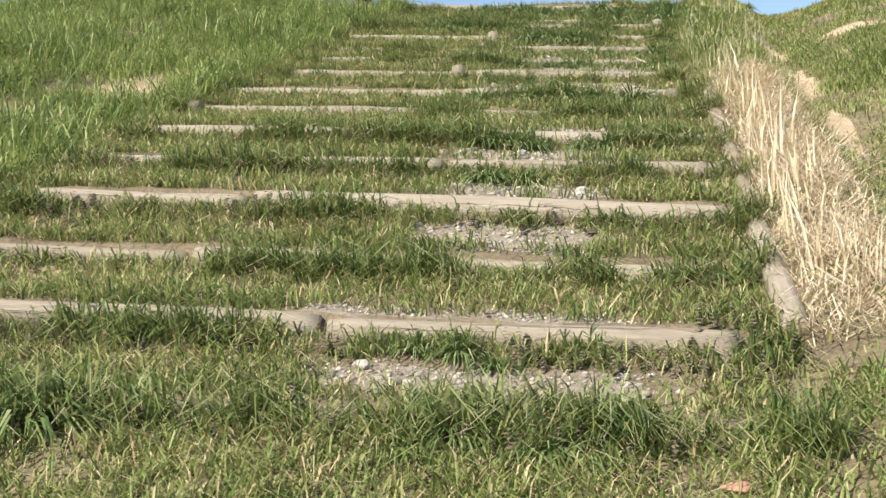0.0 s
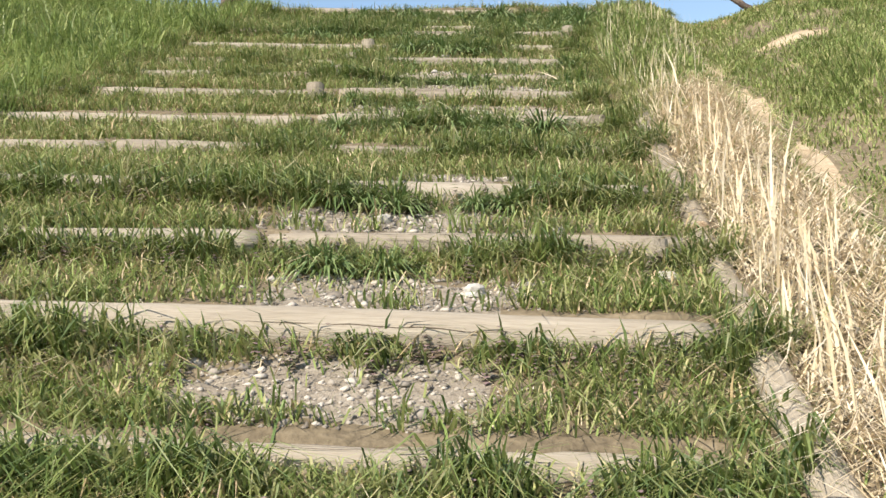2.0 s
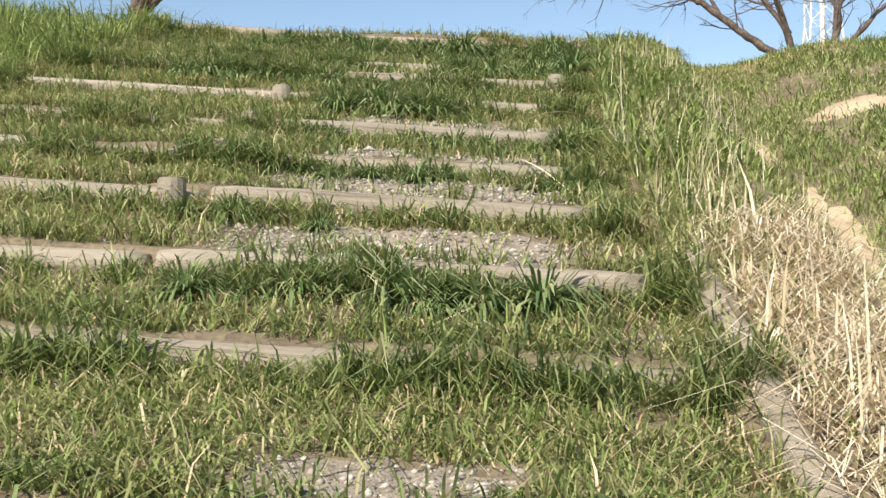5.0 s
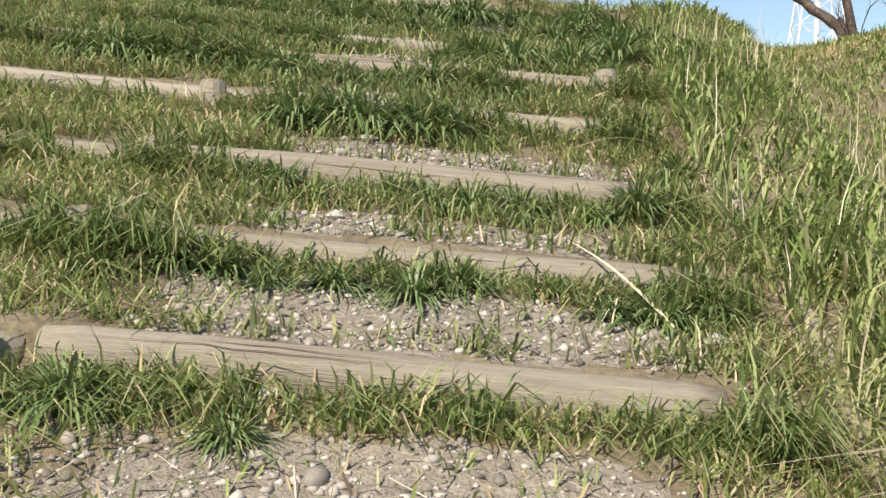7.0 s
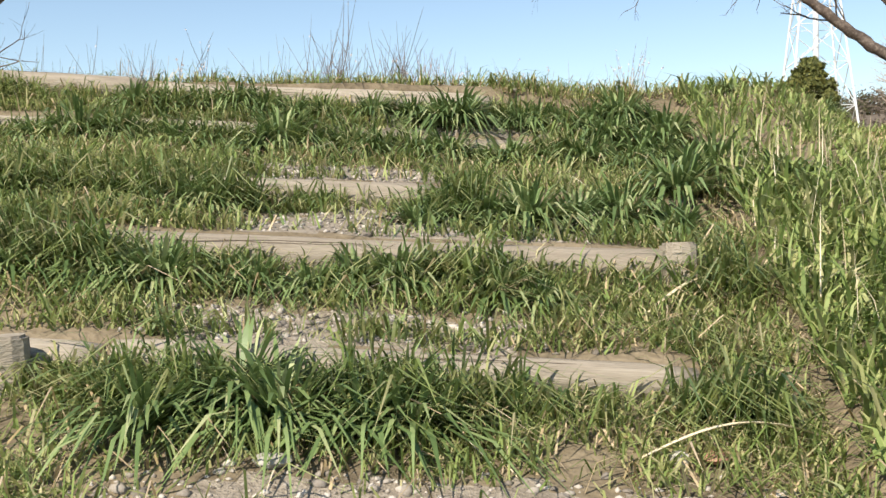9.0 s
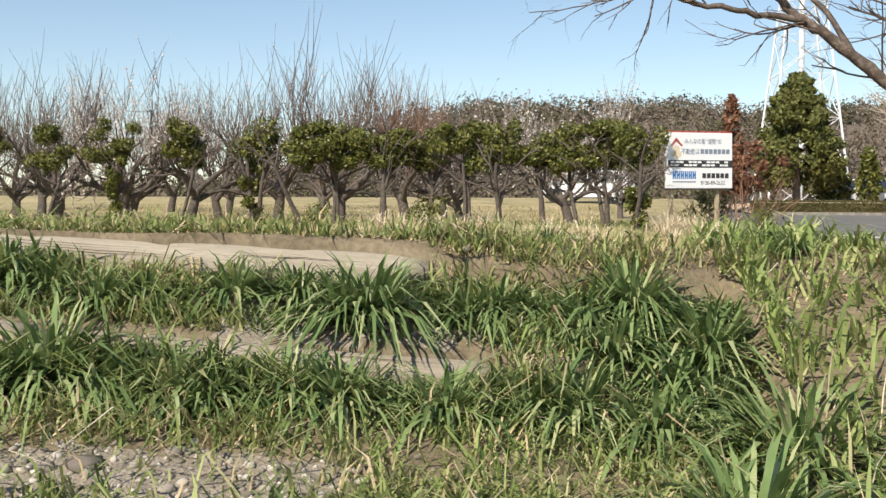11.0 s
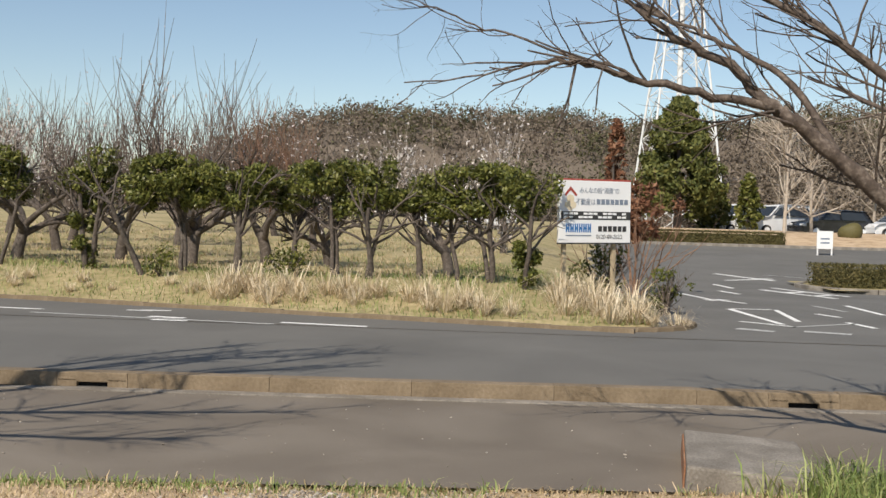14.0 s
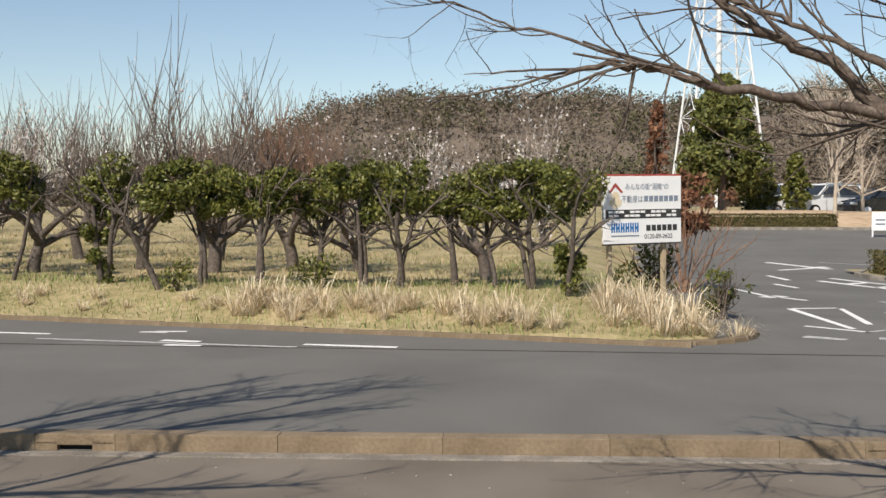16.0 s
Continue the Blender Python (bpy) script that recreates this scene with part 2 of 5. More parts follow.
def verge_side(x, y):
    """Metres inside the orchard: positive beyond the far edge of the road and left of the side road."""
    d1 = (y - FAR_A - FAR_B * x) / math.hypot(1, FAR_B)
    edge = 3.9 + 0.062 * (y - 14.5) + 0.0027 * (y - 14.5) ** 2
    d2 = edge - x
    return np.minimum(d1, d2) - 0.5 * np.exp(-np.abs(d1 - d2) / 0.8)

def edge_x(y):
    """The edging logs along the right of the steps, which narrow uphill."""
    return 0.62 - 0.075 * np.minimum(np.asarray(y, float) + 3.5, 0)

def row(x, y):
    """Distance up the steps, measured square to the logs."""
    return y - SKEW * x

def far_rise(x, y):
    return 1.25 * smooth(24, 56, y)

def height(x, y):
    x, y = np.asarray(x, float), np.asarray(y, float)
    u = x - edge_x(y) + 0.62
    v = row(x, y)
    mid = np.clip(x, -3.3, 1.2)
    slope = 0.61 + 0.367 * y - 0.104 * mid - 0.04 * (x - mid)
    slope = slope + 0.08 * smooth(0.6, 1.1, u) * (1 - smooth(1.25, 1.5, u)) - 0.05 * np.exp(-((u - 1.62) / 0.3) ** 2) + 0.40 * smooth(-3.6, -6.5, x) + 0.12 * smooth(2.0, 3.4, x)
    slope = slope + 0.03 * lumps(x, y, 0.5)
    low = -4.7 + 0.02 * (y + 15) + 0.03 * lumps(x, y, 0.8)
    lawn = 0.5 - 0.108 * y + 0.02 * lumps(x, y, 0.9) + 0.19 * smooth(0.1, 1.8, y) * (1 - smooth(1.8, 4.6, y))
    lawn = np.where(y > 4.62, -0.05, lawn)
    drop = 0.24 * smooth(1.0, 1.7, u) * (1 - 0.7 * smooth(1.8, 2.6, u))
    slope = slope - drop
    lawn = np.where(y > 4.62, lawn, lawn - drop * 0.8 * (1 - smooth(0.5, 4.0, y)))
    st = slope.copy()
    inside = (x > -3.5) & (x < edge_x(y) - 0.06) & (v > -11.76) & (v < -0.4)
    for (y0, z0), (y1, z1) in zip(LOGS[:-1], LOGS[1:]):
        m = inside & (v >= y0) & (v < y1)
        t = np.clip((v - y0) / (y1 - y0), 0, 1)
        tread = z0 - 0.008 + (z1 - z0 - 0.07) * t ** 1.15 + TILT * x + 0.012 * lumps(x, y, 0.25)
        st = np.where(m, tread, st)
    fade = smooth(-3.55, -3.1, x)
    slope = np.where(inside, st * fade + slope * (1 - fade), slope)
    near = np.maximum(low, slope)
    near = np.where(y > -1.2, np.minimum(near, lawn), near)
    d = verge_side(x, y)
    far = far_rise(x, y) + np.where(d > 0, 0.06 + 0.40 * smooth(0, 2.2, d) + 0.03 * lumps(x, y, 1.5), -0.05)
    return np.where(y < 7.6, near, far)

def grow(a, b, step, far, ratio=1.25):
    """Grid lines: even between a and b, ever wider outside, out to far."""
    mid = np.arange(a, b + step / 2, step)
    out, s = [], step
    p = b
    while p < far:
        s *= ratio
        p += s
        out.append(p)
    lo, s, p = [], step, a
    while p > -far:
        s *= ratio
        p -= s
        lo.append(p)
    return np.array(lo[::-1] + list(mid) + out)

def sheet(name, xs, ys, zf, mats, pick=None):
    X, Y = np.meshgrid(xs, ys)
    Z = zf(X, Y)
    nx, ny = len(xs), len(ys)
    i = np.arange(nx * ny).reshape(ny, nx)
    a, b, c, d = i[:-1, :-1].ravel(), i[:-1, 1:].ravel(), i[1:, 1:].ravel(), i[1:, :-1].ravel()
    tris = np.stack([np.stack([a, b, c], 1), np.stack([a, c, d], 1)], 1).reshape(-1, 3)
    index = None
    if pick is not None:
        cx, cy = (X[:-1, :-1] + X[1:, 1:]) / 2, (Y[:-1, :-1] + Y[1:, 1:]) / 2
        index = np.repeat(pick(cx, cy).ravel(), 2)
    return tri_mesh(name, np.stack([X, Y, Z], -1), tris, mats, index=index, smooth=True)

gx = grow(-4.6, 4.4, 0.085, 900)
gy = grow(-13.0, 0.4, 0.05, 900)
gy = np.unique(np.concatenate([gy[gy <= 0.4], np.arange(0.5, 24, 0.16), np.arange(24, 62, 0.8), grow(0, 62, 2, 900)[grow(0, 62, 2, 900) > 62]]).round(4))
DIRT = [(1.72, -4.6, 0.13, 0.9), (1.85, -6.3, 0.14, 0.9), (1.5, -3.0, 0.24, 0.5), (2.4, -2.4, 0.4, 0.25), (-4.1, -6.6, 0.5, 0.55), (-3.9, -5.6, 0.35, 0.6), (-3.35, -8.9, 0.35, 0.15),
        (-1.8, -11.45, 0.7, 0.14), (-1.4, -12.75, 0.5, 0.2), (-2.4, -10.75, 0.8, 0.12), (0.6, -13.6, 0.9, 0.3)]
def bare(x, y):
    m = 0
    for a, b, w, h in DIRT:
        m = np.maximum(m, np.exp(-((x - a) / w) ** 2 - ((y - b) / h) ** 2))
    return m
# patches of gravel on the treads: centre x, centre y, half width, half depth
STONY = [(0.0, -11.45, 0.68, 0.17), (-0.2, -10.92, 0.75, 0.08), (-0.2, -9.9, 0.5, 0.2), (-0.15, -9.3, 0.5, 0.2), (-0.4, -8.52, 0.52, 0.2), (-0.1, -7.82, 0.36, 0.18), (-0.4, -5.98, 0.75, 0.24),
         (-0.37, -5.2, 0.72, 0.26), (-0.42, -4.57, 0.68, 0.15), (-0.4, -3.78, 0.72, 0.19), (-0.78, -2.95, 0.52, 0.14), (-0.6, -2.15, 0.64, 0.24), (-0.95, -1.55, 0.45, 0.2), (-0.65, -0.68, 0.42, 0.14), (-0.75, 1.4, 0.65, 1.3), (-0.2, 3.1, 0.75, 1.1)]
def stony(x, y):
    m = 0
    y = np.where(y > 0, y, row(x, y))
    for a, b, w, h in STONY:
        m = np.maximum(m, np.exp(-((x - a) / w) ** 4 - ((y - b) / h) ** 4))
    return m
def ground_pick(x, y):
    k = np.zeros(x.shape, int)
    k[(y > -0.1) & (y < 7.6)] = 2
    k[bare(x, y) > 0.45] = 1
    k[(y < 0) & (stony(x, y) + 0.25 * lumps(x, y, 0.2) > 0.5)] = 4
    k[y > 7.6] = 3
    return k
ground = sheet("ground", gx, gy, height, [M_SOIL, M_DIRT, M_LAWN, M_ORCHARD, M_GRAVELBED], ground_pick)
tagged(ground, "grassy embankment, dead lawn and orchard floor", "ground", kind="structure")

# ---- footpath, kerb and road ----
def flat_sheet(name, xs, ys, lift, mat, label):
    ob = sheet(name, xs, ys, lambda X, Y: far_rise(X, Y) + lift, [mat])
    return tagged(ob, label, name.split("_")[0], kind="structure")
flat_sheet("pavement", np.arange(-60, 60.1, 3.0), np.linspace(4.62, 8.2, 4), 0.0, M_FOOT, "worn grey-brown asphalt footpath beside the road")
flat_sheet("road", np.concatenate([np.arange(-90, -12, 6.0), np.arange(-12, 60, 1.5)]), np.concatenate([np.arange(7.78, 62, 1.2)]), 0.012, M_ASPHALT, "grey asphalt road with a side road to the car park")

kerb = empty("kerb", pose(0, 0, 0), "low stained concrete kerb between footpath and road", "kerb", kind="structure")
def kerb_stone(length, depth, h, name="kerb_stone"):
    bm = box_bm(0.0003, length - 0.0003, 0, depth, -0.08, h, bevel=0.005)
    me = bpy.data.meshes.new(name)
    bm.to_mesh(me)
    bm.free()
    me.materials.append(M_KERB)
    return me
def near_kerb(x):
    return 7.66 - 0.045 * x
ks = kerb_stone(1.2, 0.17, 0.135)
kh = kerb_stone(0.6, 0.17, 0.135)
for x, short in [(3.6 + 1.2 * i, 0) for i in range(12)] + [(2.4, 1)] + [(-3.6, 1)] + [(1.2 - 1.2 * i, 0) for i in range(16) if i != 4]:
    ob = new("kerb_stone", kh if short else ks)
    ob.parent = kerb
    ob.matrix_basis = pose(x, near_kerb(x), random.uniform(-0.004, 0.003), 0, 0, -2.6 + random.uniform(-0.15, 0.15))
gut = bmesh.new()
box(gut, -15, 15.6, -0.14, 0.0, -0.06, 0.012, bevel=0.005)
g = part("gutter_strip", gut, M_CONC, kerb, "pale mortar strip along the kerb's foot")
g.matrix_basis = pose(0, near_kerb(0), 0, 0, 0, -2.58)
for x in (3.0, -3.0):
    bm = bmesh.new()
    box(bm, 0.0, 0.6, 0, 0.17, 0.05, 0.135, bevel=0.012)
    box(bm, 0.0, 0.17, 0, 0.17, -0.05, 0.08, bevel=0.006)
    box(bm, 0.43, 0.6, 0, 0.17, -0.05, 0.08, bevel=0.006)
    o = part("drain_stone", bm, M_KERB, kerb, "kerb stone with a dark drain slot")
    o.matrix_basis = pose(x, near_kerb(x), 0, 0, 0, -2.6)
    # solid block in the slot; its black colour stands for the shade inside
    o = part("drain_opening", box_bm(0.17, 0.43, 0.05, 0.16, -0.02, 0.052), M_SLOTSHADE, kerb, "near-black fill painting the shade inside the drain slot")
    o.matrix_basis = pose(x, near_kerb(x), 0, 0, 0, -2.6)

far_kerb = empty("far_kerb", pose(0, 0, 0), "low concrete edging along the far side of the road", "kerb", kind="structure")
fk = kerb_stone(0.6, 0.14, 0.07)
ang = math.degrees(math.atan(FAR_B))
for i in range(-30, 5):
    x = i * 0.6 * math.cos(radians(ang)) + 0.3
    ob = new("kerb_stone", fk)
    ob.parent = far_kerb
    ob.matrix_basis = pose(x, FAR_A + FAR_B * x - 0.1, random.uniform(-0.008, 0.008), 0, 0, ang + random.uniform(-0.4, 0.4))
for k in range(9):
    t = k / 8
    a = radians(-70 + 118 * t)
    ob = new("kerb_stone", fk)
    ob.parent = far_kerb
    ob.matrix_basis = pose(2.95 + 1.35 * math.sin(radians(-18 + 100 * t)) + 0.1, 15.2 - 1.5 * math.cos(radians(-18 + 100 * t)), 0, 0, 0, -18 + 100 * t) @ Matrix.Diagonal((0.55, 1, 1, 1))

# concrete block that carries the path over the gutter
blk = bmesh.new()
box(blk, -0.3, 0.42, -0.65, 0.48, -0.14, 0.135, bevel=0.02)
block = part("concrete_block", blk, M_CONC)
block.matrix_world = pose(1.98, 5.2, 0.0, 0, 2.5, -14)
tagged(block, "stained grey concrete slab with a rusty end face on the footpath", "concrete block")
o = part("rust_plate", box_bm(-0.312, -0.301, -0.58, 0.42, -0.05, 0.115, bevel=0.004), material("rusty_face", [(0.14, 0.06, 0.03), (0.27, 0.13, 0.07), (0.38, 0.24, 0.15)], 5, 0.95, 0.4), block, "rust-brown end face")

marks = empty("road_markings", pose(0, 0, 0), "white painted road markings, partly worn", "road marking", kind="structure")
def stripe(x0, y0, x1, y1, w, mat=None, name="painted_line", lift=0.0):
    d = Vector((x1 - x0, y1 - y0, 0))
    n = Vector((-d.y, d.x, 0)).normalized() * w / 2
    bm = bmesh.new()
    steps = max(1, int(d.length / 0.8))
    rows = []
    for i in range(steps + 1):
        p = Vector((x0, y0, 0)) + d * i / steps
        wob = 1 + 0.12 * math.sin(p.x * 9 + p.y * 7)
        z = float(far_rise(p.x, p.y)) + 0.017 + lift
        rows.append([bm.verts.new((p.x + s * n.x * wob, p.y + s * n.y * wob, z)) for s in (-1, 1)])
    for a, b in zip(rows, rows[1:]):
        bm.faces.new((a[0], b[0], b[1], a[1]))
    ob = part(name, bm, mat or M_PAINT, marks)
    return ob
for a in ((-6.9, 15.2, -5.5, 14.92, .13), (-1.8, 13.78, -0.58, 13.48, .14), (-11.5, 16.3, -9.6, 15.8, .13), (-4.3, 15.15, -3.9, 15.1, .12), (-3.75, 14.2, -3.2, 14.05, .15),
          (-4.1, 15.2, -3.65, 15.2, .12), (-3.6, 13.72, -3.1, 13.64, .16), (5.4, 15.9, 6.05, 15.1, .10), (6.25, 23.4, 6.44, 21.3, .12), (6.44, 21.3, 6.9, 20.2, .12), (6.3, 20.9, 6.75, 21.2, .3),
          (9.4, 31.0, 10.5, 28.9, .25), (9.0, 28.6, 10.3, 29.3, .2), (10.0, 29.4, 10.6, 29.6, .5), (6.05, 18.6, 5.97, 15.5, .12), (6.1, 18.6, 6.9, 18.7, .12), (6.94, 18.6, 6.45, 16.1, .1),
          (7.45, 17.9, 7.6, 17.2, .12), (7.3, 16.2, 7.35, 15.2, .12), (9.0, 20.3, 8.75, 18.0, .12), (8.95, 25.4, 9.75, 22.6, .18), (9.5, 26.2, 10.4, 23.4, .16), (9.2, 24.4, 9.9, 24.9, .2), (9.5, 23.4, 10.1, 23.8, .2),
          (8.2, 27.0, 8.3, 25.6, .14), (7.6, 24.5, 7.75, 23.3, .12)):
    stripe(*a)
for a in ((-5.5, 14.4, -1.85, 13.5, .10), (4.95, 14.6, 5.4, 14.25, .22), (5.9, 14.4, 6.5, 14.1, .22), (10.9, 31.0, 15.8, 27.4, .16), (8.2, 20.0, 8.3, 18.6, .1), (6.0, 15.1, 7.4, 16.0, .09)):
    stripe(*a, mat=M_PAINTWORN)
# long dark sealed crack across the road
seam = stripe(-8, 14.1, 16, 11.6, 0.035, mat=M_CRACK, name="sealed_crack")

# ---- log steps ----
def log_cracks(length, r, seed, cracks=3):
    """Drying cracks: thin strips on the log, the slits' shade put into their dark colour."""
    rg = np.random.default_rng(seed)
    ph = rg.uniform(0, 6, 6)
    split = rg.uniform(0.6, 2.4, cracks)
    made = []
    for s in range(cracks):
        V, T = [], []
        a0 = -math.pi / 2 - split[s] + 1.9
        x0 = rg.uniform(-0.48, 0.1) * length
        x1 = min(length / 2 - 0.04, x0 + rg.uniform(0.25, 0.55) * length)
        k = max(3, int((x1 - x0) / 0.07))
        for j in range(k + 1):
            x = x0 + (x1 - x0) * j / k
            a = a0 + math.pi + 0.10 * math.sin(x * 2.2 + ph[5]) + 0.03 * rg.standard_normal()
            w = 0.03 * math.sin(math.pi * min(1, max(0.02, j / k))) / 1.6
            for da in (-w, w):
                V.append((x, (r * 1.062) * math.cos(a + da), (r * 1.062) * math.sin(a + da) + 0.012 * math.sin(x * 0.9 + ph[4])))
            if j:
                q = len(V)
                T += [(q - 4, q - 3, q - 1), (q - 4, q - 1, q - 2)]
        made.append((V, T))
    return made
def log_mesh(length, r, seed, cracks=3):
    rg = np.random.default_rng(seed)
    n, m = max(8, int(length / 0.09)), 18
    xs = np.linspace(-length / 2, length / 2, n)
    V = []
    ph = rg.uniform(0, 6, 6)
    split = rg.uniform(0.6, 2.4, cracks)
    for x in xs:
        rr = r * (1 + 0.05 * math.sin(x * 1.3 + ph[0]) + 0.03 * math.sin(x * 4.1 + ph[1]) + 0.05 * x / length)
        endr = 1 - 0.12 * max(0, (abs(x) - length / 2 + 0.03) / 0.03)
        for k in range(m):
            a = 2 * math.pi * k / m
            q = rr * endr * (1 + 0.035 * math.sin(2 * a + ph[2]) + 0.02 * math.sin(3 * a + x * 2 + ph[3]) + 0.012 * rg.standard_normal())
            V.append((x, q * math.cos(a), q * math.sin(a) + 0.012 * math.sin(x * 0.9 + ph[4])))
    T, I = [], []
    for i in range(n - 1):
        for k in range(m):
            a, b = i * m + k, i * m + (k + 1) % m
            c, d = b + m, a + m
            T += [(a, d, c), (a, c, b)]
            I += [0, 0]
    for e, base in ((0, 0), (1, (n - 1) * m)):
        V.append((xs[0] if e == 0 else xs[-1], 0, 0.01))
        for k in range(m):
            T.append((base + k, base + (k + 1) % m, len(V) - 1) if e == 0 else (base + (k + 1) % m, base + k, len(V) - 1))
            I.append(1)
    return V, T, I
ENDS = [(-3.0, 1.05), (-3.0, 0.96), (-3.0, 0.92), (-3.0, 0.95), (-3.05, 0.9), (-3.1, 0.8), (-3.35, 0.72), (-3.3, 0.62), (-2.98, 0.42), (-3.05, 0.42), (-3.15, 0.3), (-3.35, 0.22), (-3.2, 0.3), (-3.0, -0.58), (-3.3, -0.2), (-3.3, -0.45)]
# the stretches of each log that no grass hides
SHOWN = [((-0.62, -0.18), (0.66, 1.0)), ((-2.3, -1.85), (-0.95, 0.96)), ((-2.8, -1.55), (-0.3, 0.14), (0.4, 0.62)), ((-2.87, -1.4), (-0.9, 0.93)), ((-2.94, -2.48), (-0.9, 0.07), (0.45, 0.9)),
         ((-3.0, -2.28), (-0.34, 0.2)), ((-3.3, -1.4), (-0.96, -0.36)), ((-3.2, -0.9), (0.0, 0.6)), ((-2.98, 0.42),), ((-2.96, -2.4), (-2.1, -1.65), (-1.08, 0.3)), ((-3.1, -2.5), (-1.84, -1.58), (-1.2, 0.26)),
         ((-3.3, -1.3), (-1.06, -0.71), (-0.19, 0.15)), ((-1.45, -0.65), (-0.3, 0.26)), ((-3.0, -2.75), (-1.24, -0.57)), ((-2.74, -2.45), (-0.84, -0.22)), ((-2.7, -2.16), (-1.53, -0.48))]
for i, ((y, z), (a, b)) in enumerate(zip(LOGS, ENDS)):
    r = 0.066 + 0.009 * math.sin(i * 2.7)
    cut = a + (b - a) * (0.42 + 0.16 * math.sin(i * 1.9))
    for j, (u, w) in enumerate(((a, cut - 0.01), (cut + 0.01, b))):
        V, T, I = log_mesh(w - u, r * (1 + 0.04 * (j - 0.5)), i * 7 + j)
        ob = tri_mesh("log_step", V, T, [M_LOG, M_LOGEND], index=I, smooth=True)
        for cv, ct in log_cracks(w - u, r * (1 + 0.04 * (j - 0.5)), i * 7 + j):
            tri_mesh("drying_crack", cv, ct, [M_CRACK], parent=ob)["label"] = "dark drying crack"
        xm = (u + w) / 2
        ob.matrix_world = pose(xm, y + SKEW * xm + random.uniform(-0.02, 0.02), z - r * 1.05 + TILT * xm, random.uniform(-8, 8), -math.degrees(TILT) + random.uniform(-0.3, 0.3), math.degrees(SKEW) + random.uniform(-0.5, 0.5))
        tagged(ob, "weathered grey round log laid as a step edge", "log step", "log steps")
# stakes that hold the logs
def stake(x, y, top, r, h=0.3, cap=True):
    bm = bmesh.new()
    bmesh.ops.create_cone(bm, cap_ends=True, segments=14, radius1=r, radius2=r * 0.97, depth=h)
    top_edges = [e for e in bm.edges if all(v.co.z > h / 2 - 1e-4 for v in e.verts)]
    bmesh.ops.bevel(bm, geom=top_edges, offset=0.008, segments=2, affect="EDGES")
    for v in bm.verts:
        v.co.x += 0.004 * math.sin(v.co.y * 90 + x * 5)
    ob = part("wooden_stake", bm, M_LOG, None)
    ob.matrix_world = pose(x, y, top - h / 2, random.uniform(-5, 5), random.uniform(-5, 5), random.uniform(0, 360))
    tagged(ob, "short weathered round stake driven in front of a log", "stake", "log stakes")
for k, dx, up in ((0, -1.07, .01), (1, 0.9, -.02), (4, 0.78, .0), (6, -3.2, .02), (7, 0.55, .0), (8, -1.41, .02), (9, -1.42, .03), (10, -1.5, .02), (11, -1.55, .02), (12, 0.25, .03), (12, -2.9, -.02), (13, -2.35, .02)):
    y, z = LOGS[k]
    stake(dx, y + SKEW * dx - 0.115, z + TILT * dx + up, 0.062)
# the long edging logs on the right of the steps
for y0, y1 in ((-10.9, -8.45), (-8.4, -6.0), (-5.9, -3.7)):
    V, T, I = log_mesh((y1 - y0) * 1.06, 0.06, int(-y0 * 10))
    ob = tri_mesh("edging_log", V, T, [M_LOG, M_LOGEND], index=I, smooth=True)
    ym = (y0 + y1) / 2
    xm = float(edge_x(ym))
    ob.matrix_world = pose(xm, ym, 0.61 + 0.367 * ym - 0.104 * xm + (0.0 if ym < -6 else -0.05), 0, 0, 94.3) @ pose(0, 0, 0, 0, -math.degrees(math.atan(0.375)), 0)
    tagged(ob, "long weathered log edging the steps, half buried in grass", "edging log", "edging logs")

# ---- grass ----
def blades(name, P, H, W, lean, mats, label, bend=0.5, az=None, seed=1, index=None, kind="stuff", category="grass", parent=None):
    """Bent blades: each three triangles, at places P, of heights H and widths W."""
    rg = np.random.default_rng(seed)
    n = len(P)
    H = np.broadcast_to(H, n) * np.clip(rg.lognormal(-0.12, 0.4, n), 0.35, 2.0)
    W = np.broadcast_to(W, n) * rg.uniform(0.7, 1.3, n)
    lean = np.broadcast_to(lean, n) * rg.uniform(0.3, 1.6, n)
    if az is None:
        az = rg.uniform(0, 2 * np.pi, n)
    tw = az + rg.uniform(-0.9, 0.9, n)
    d = np.stack([np.cos(az), np.sin(az), np.zeros(n)], 1)
    s = np.stack([-np.sin(tw), np.cos(tw), np.zeros(n)], 1) * (W / 2)[:, None]
    up = np.array([0, 0, 1.0])
    mid = P + d * (H * lean * 0.35)[:, None] + up * (H * 0.55)[:, None]
    drop = np.clip(1.0 - bend * lean, 0.15, 1.0)
    tip = P + d * (H * lean)[:, None] + up * (H * drop)[:, None]
    V = np.stack([P - s, P + s, mid - s * 0.8, mid + s * 0.8, tip], 1).reshape(-1, 3)
    b = (np.arange(n) * 5)[:, None]
    T = (b[:, :, None] + np.array([[[0, 1, 3], [0, 3, 2], [2, 3, 4]]])).reshape(-1, 3)
    ix = np.repeat(index, 3) if index is not None else None
    ob = tri_mesh(name, V, T, mats, index=ix, parent=parent)
    if label:
        tagged(ob, label, category, kind=kind)
    return ob

def scatter(n, x0, x1, y0, y1, seed, keep=None):
    rg = np.random.default_rng(seed)
    x, y = rg.uniform(x0, x1, n), rg.uniform(y0, y1, n)
    if keep is not None:
        m = rg.uniform(0, 1, n) < keep(x, y)
        x, y = x[m], y[m]
    return np.stack([x, y, height(x, y) - 0.008], 1)

def clumped(x, y, size=0.25):
    return np.clip(0.6 + 0.8 * lumps(x, y, size) + 0.35 * lumps(y * 1.3 + 5, x * 1.7, size * 0.35), 0.04, 1)

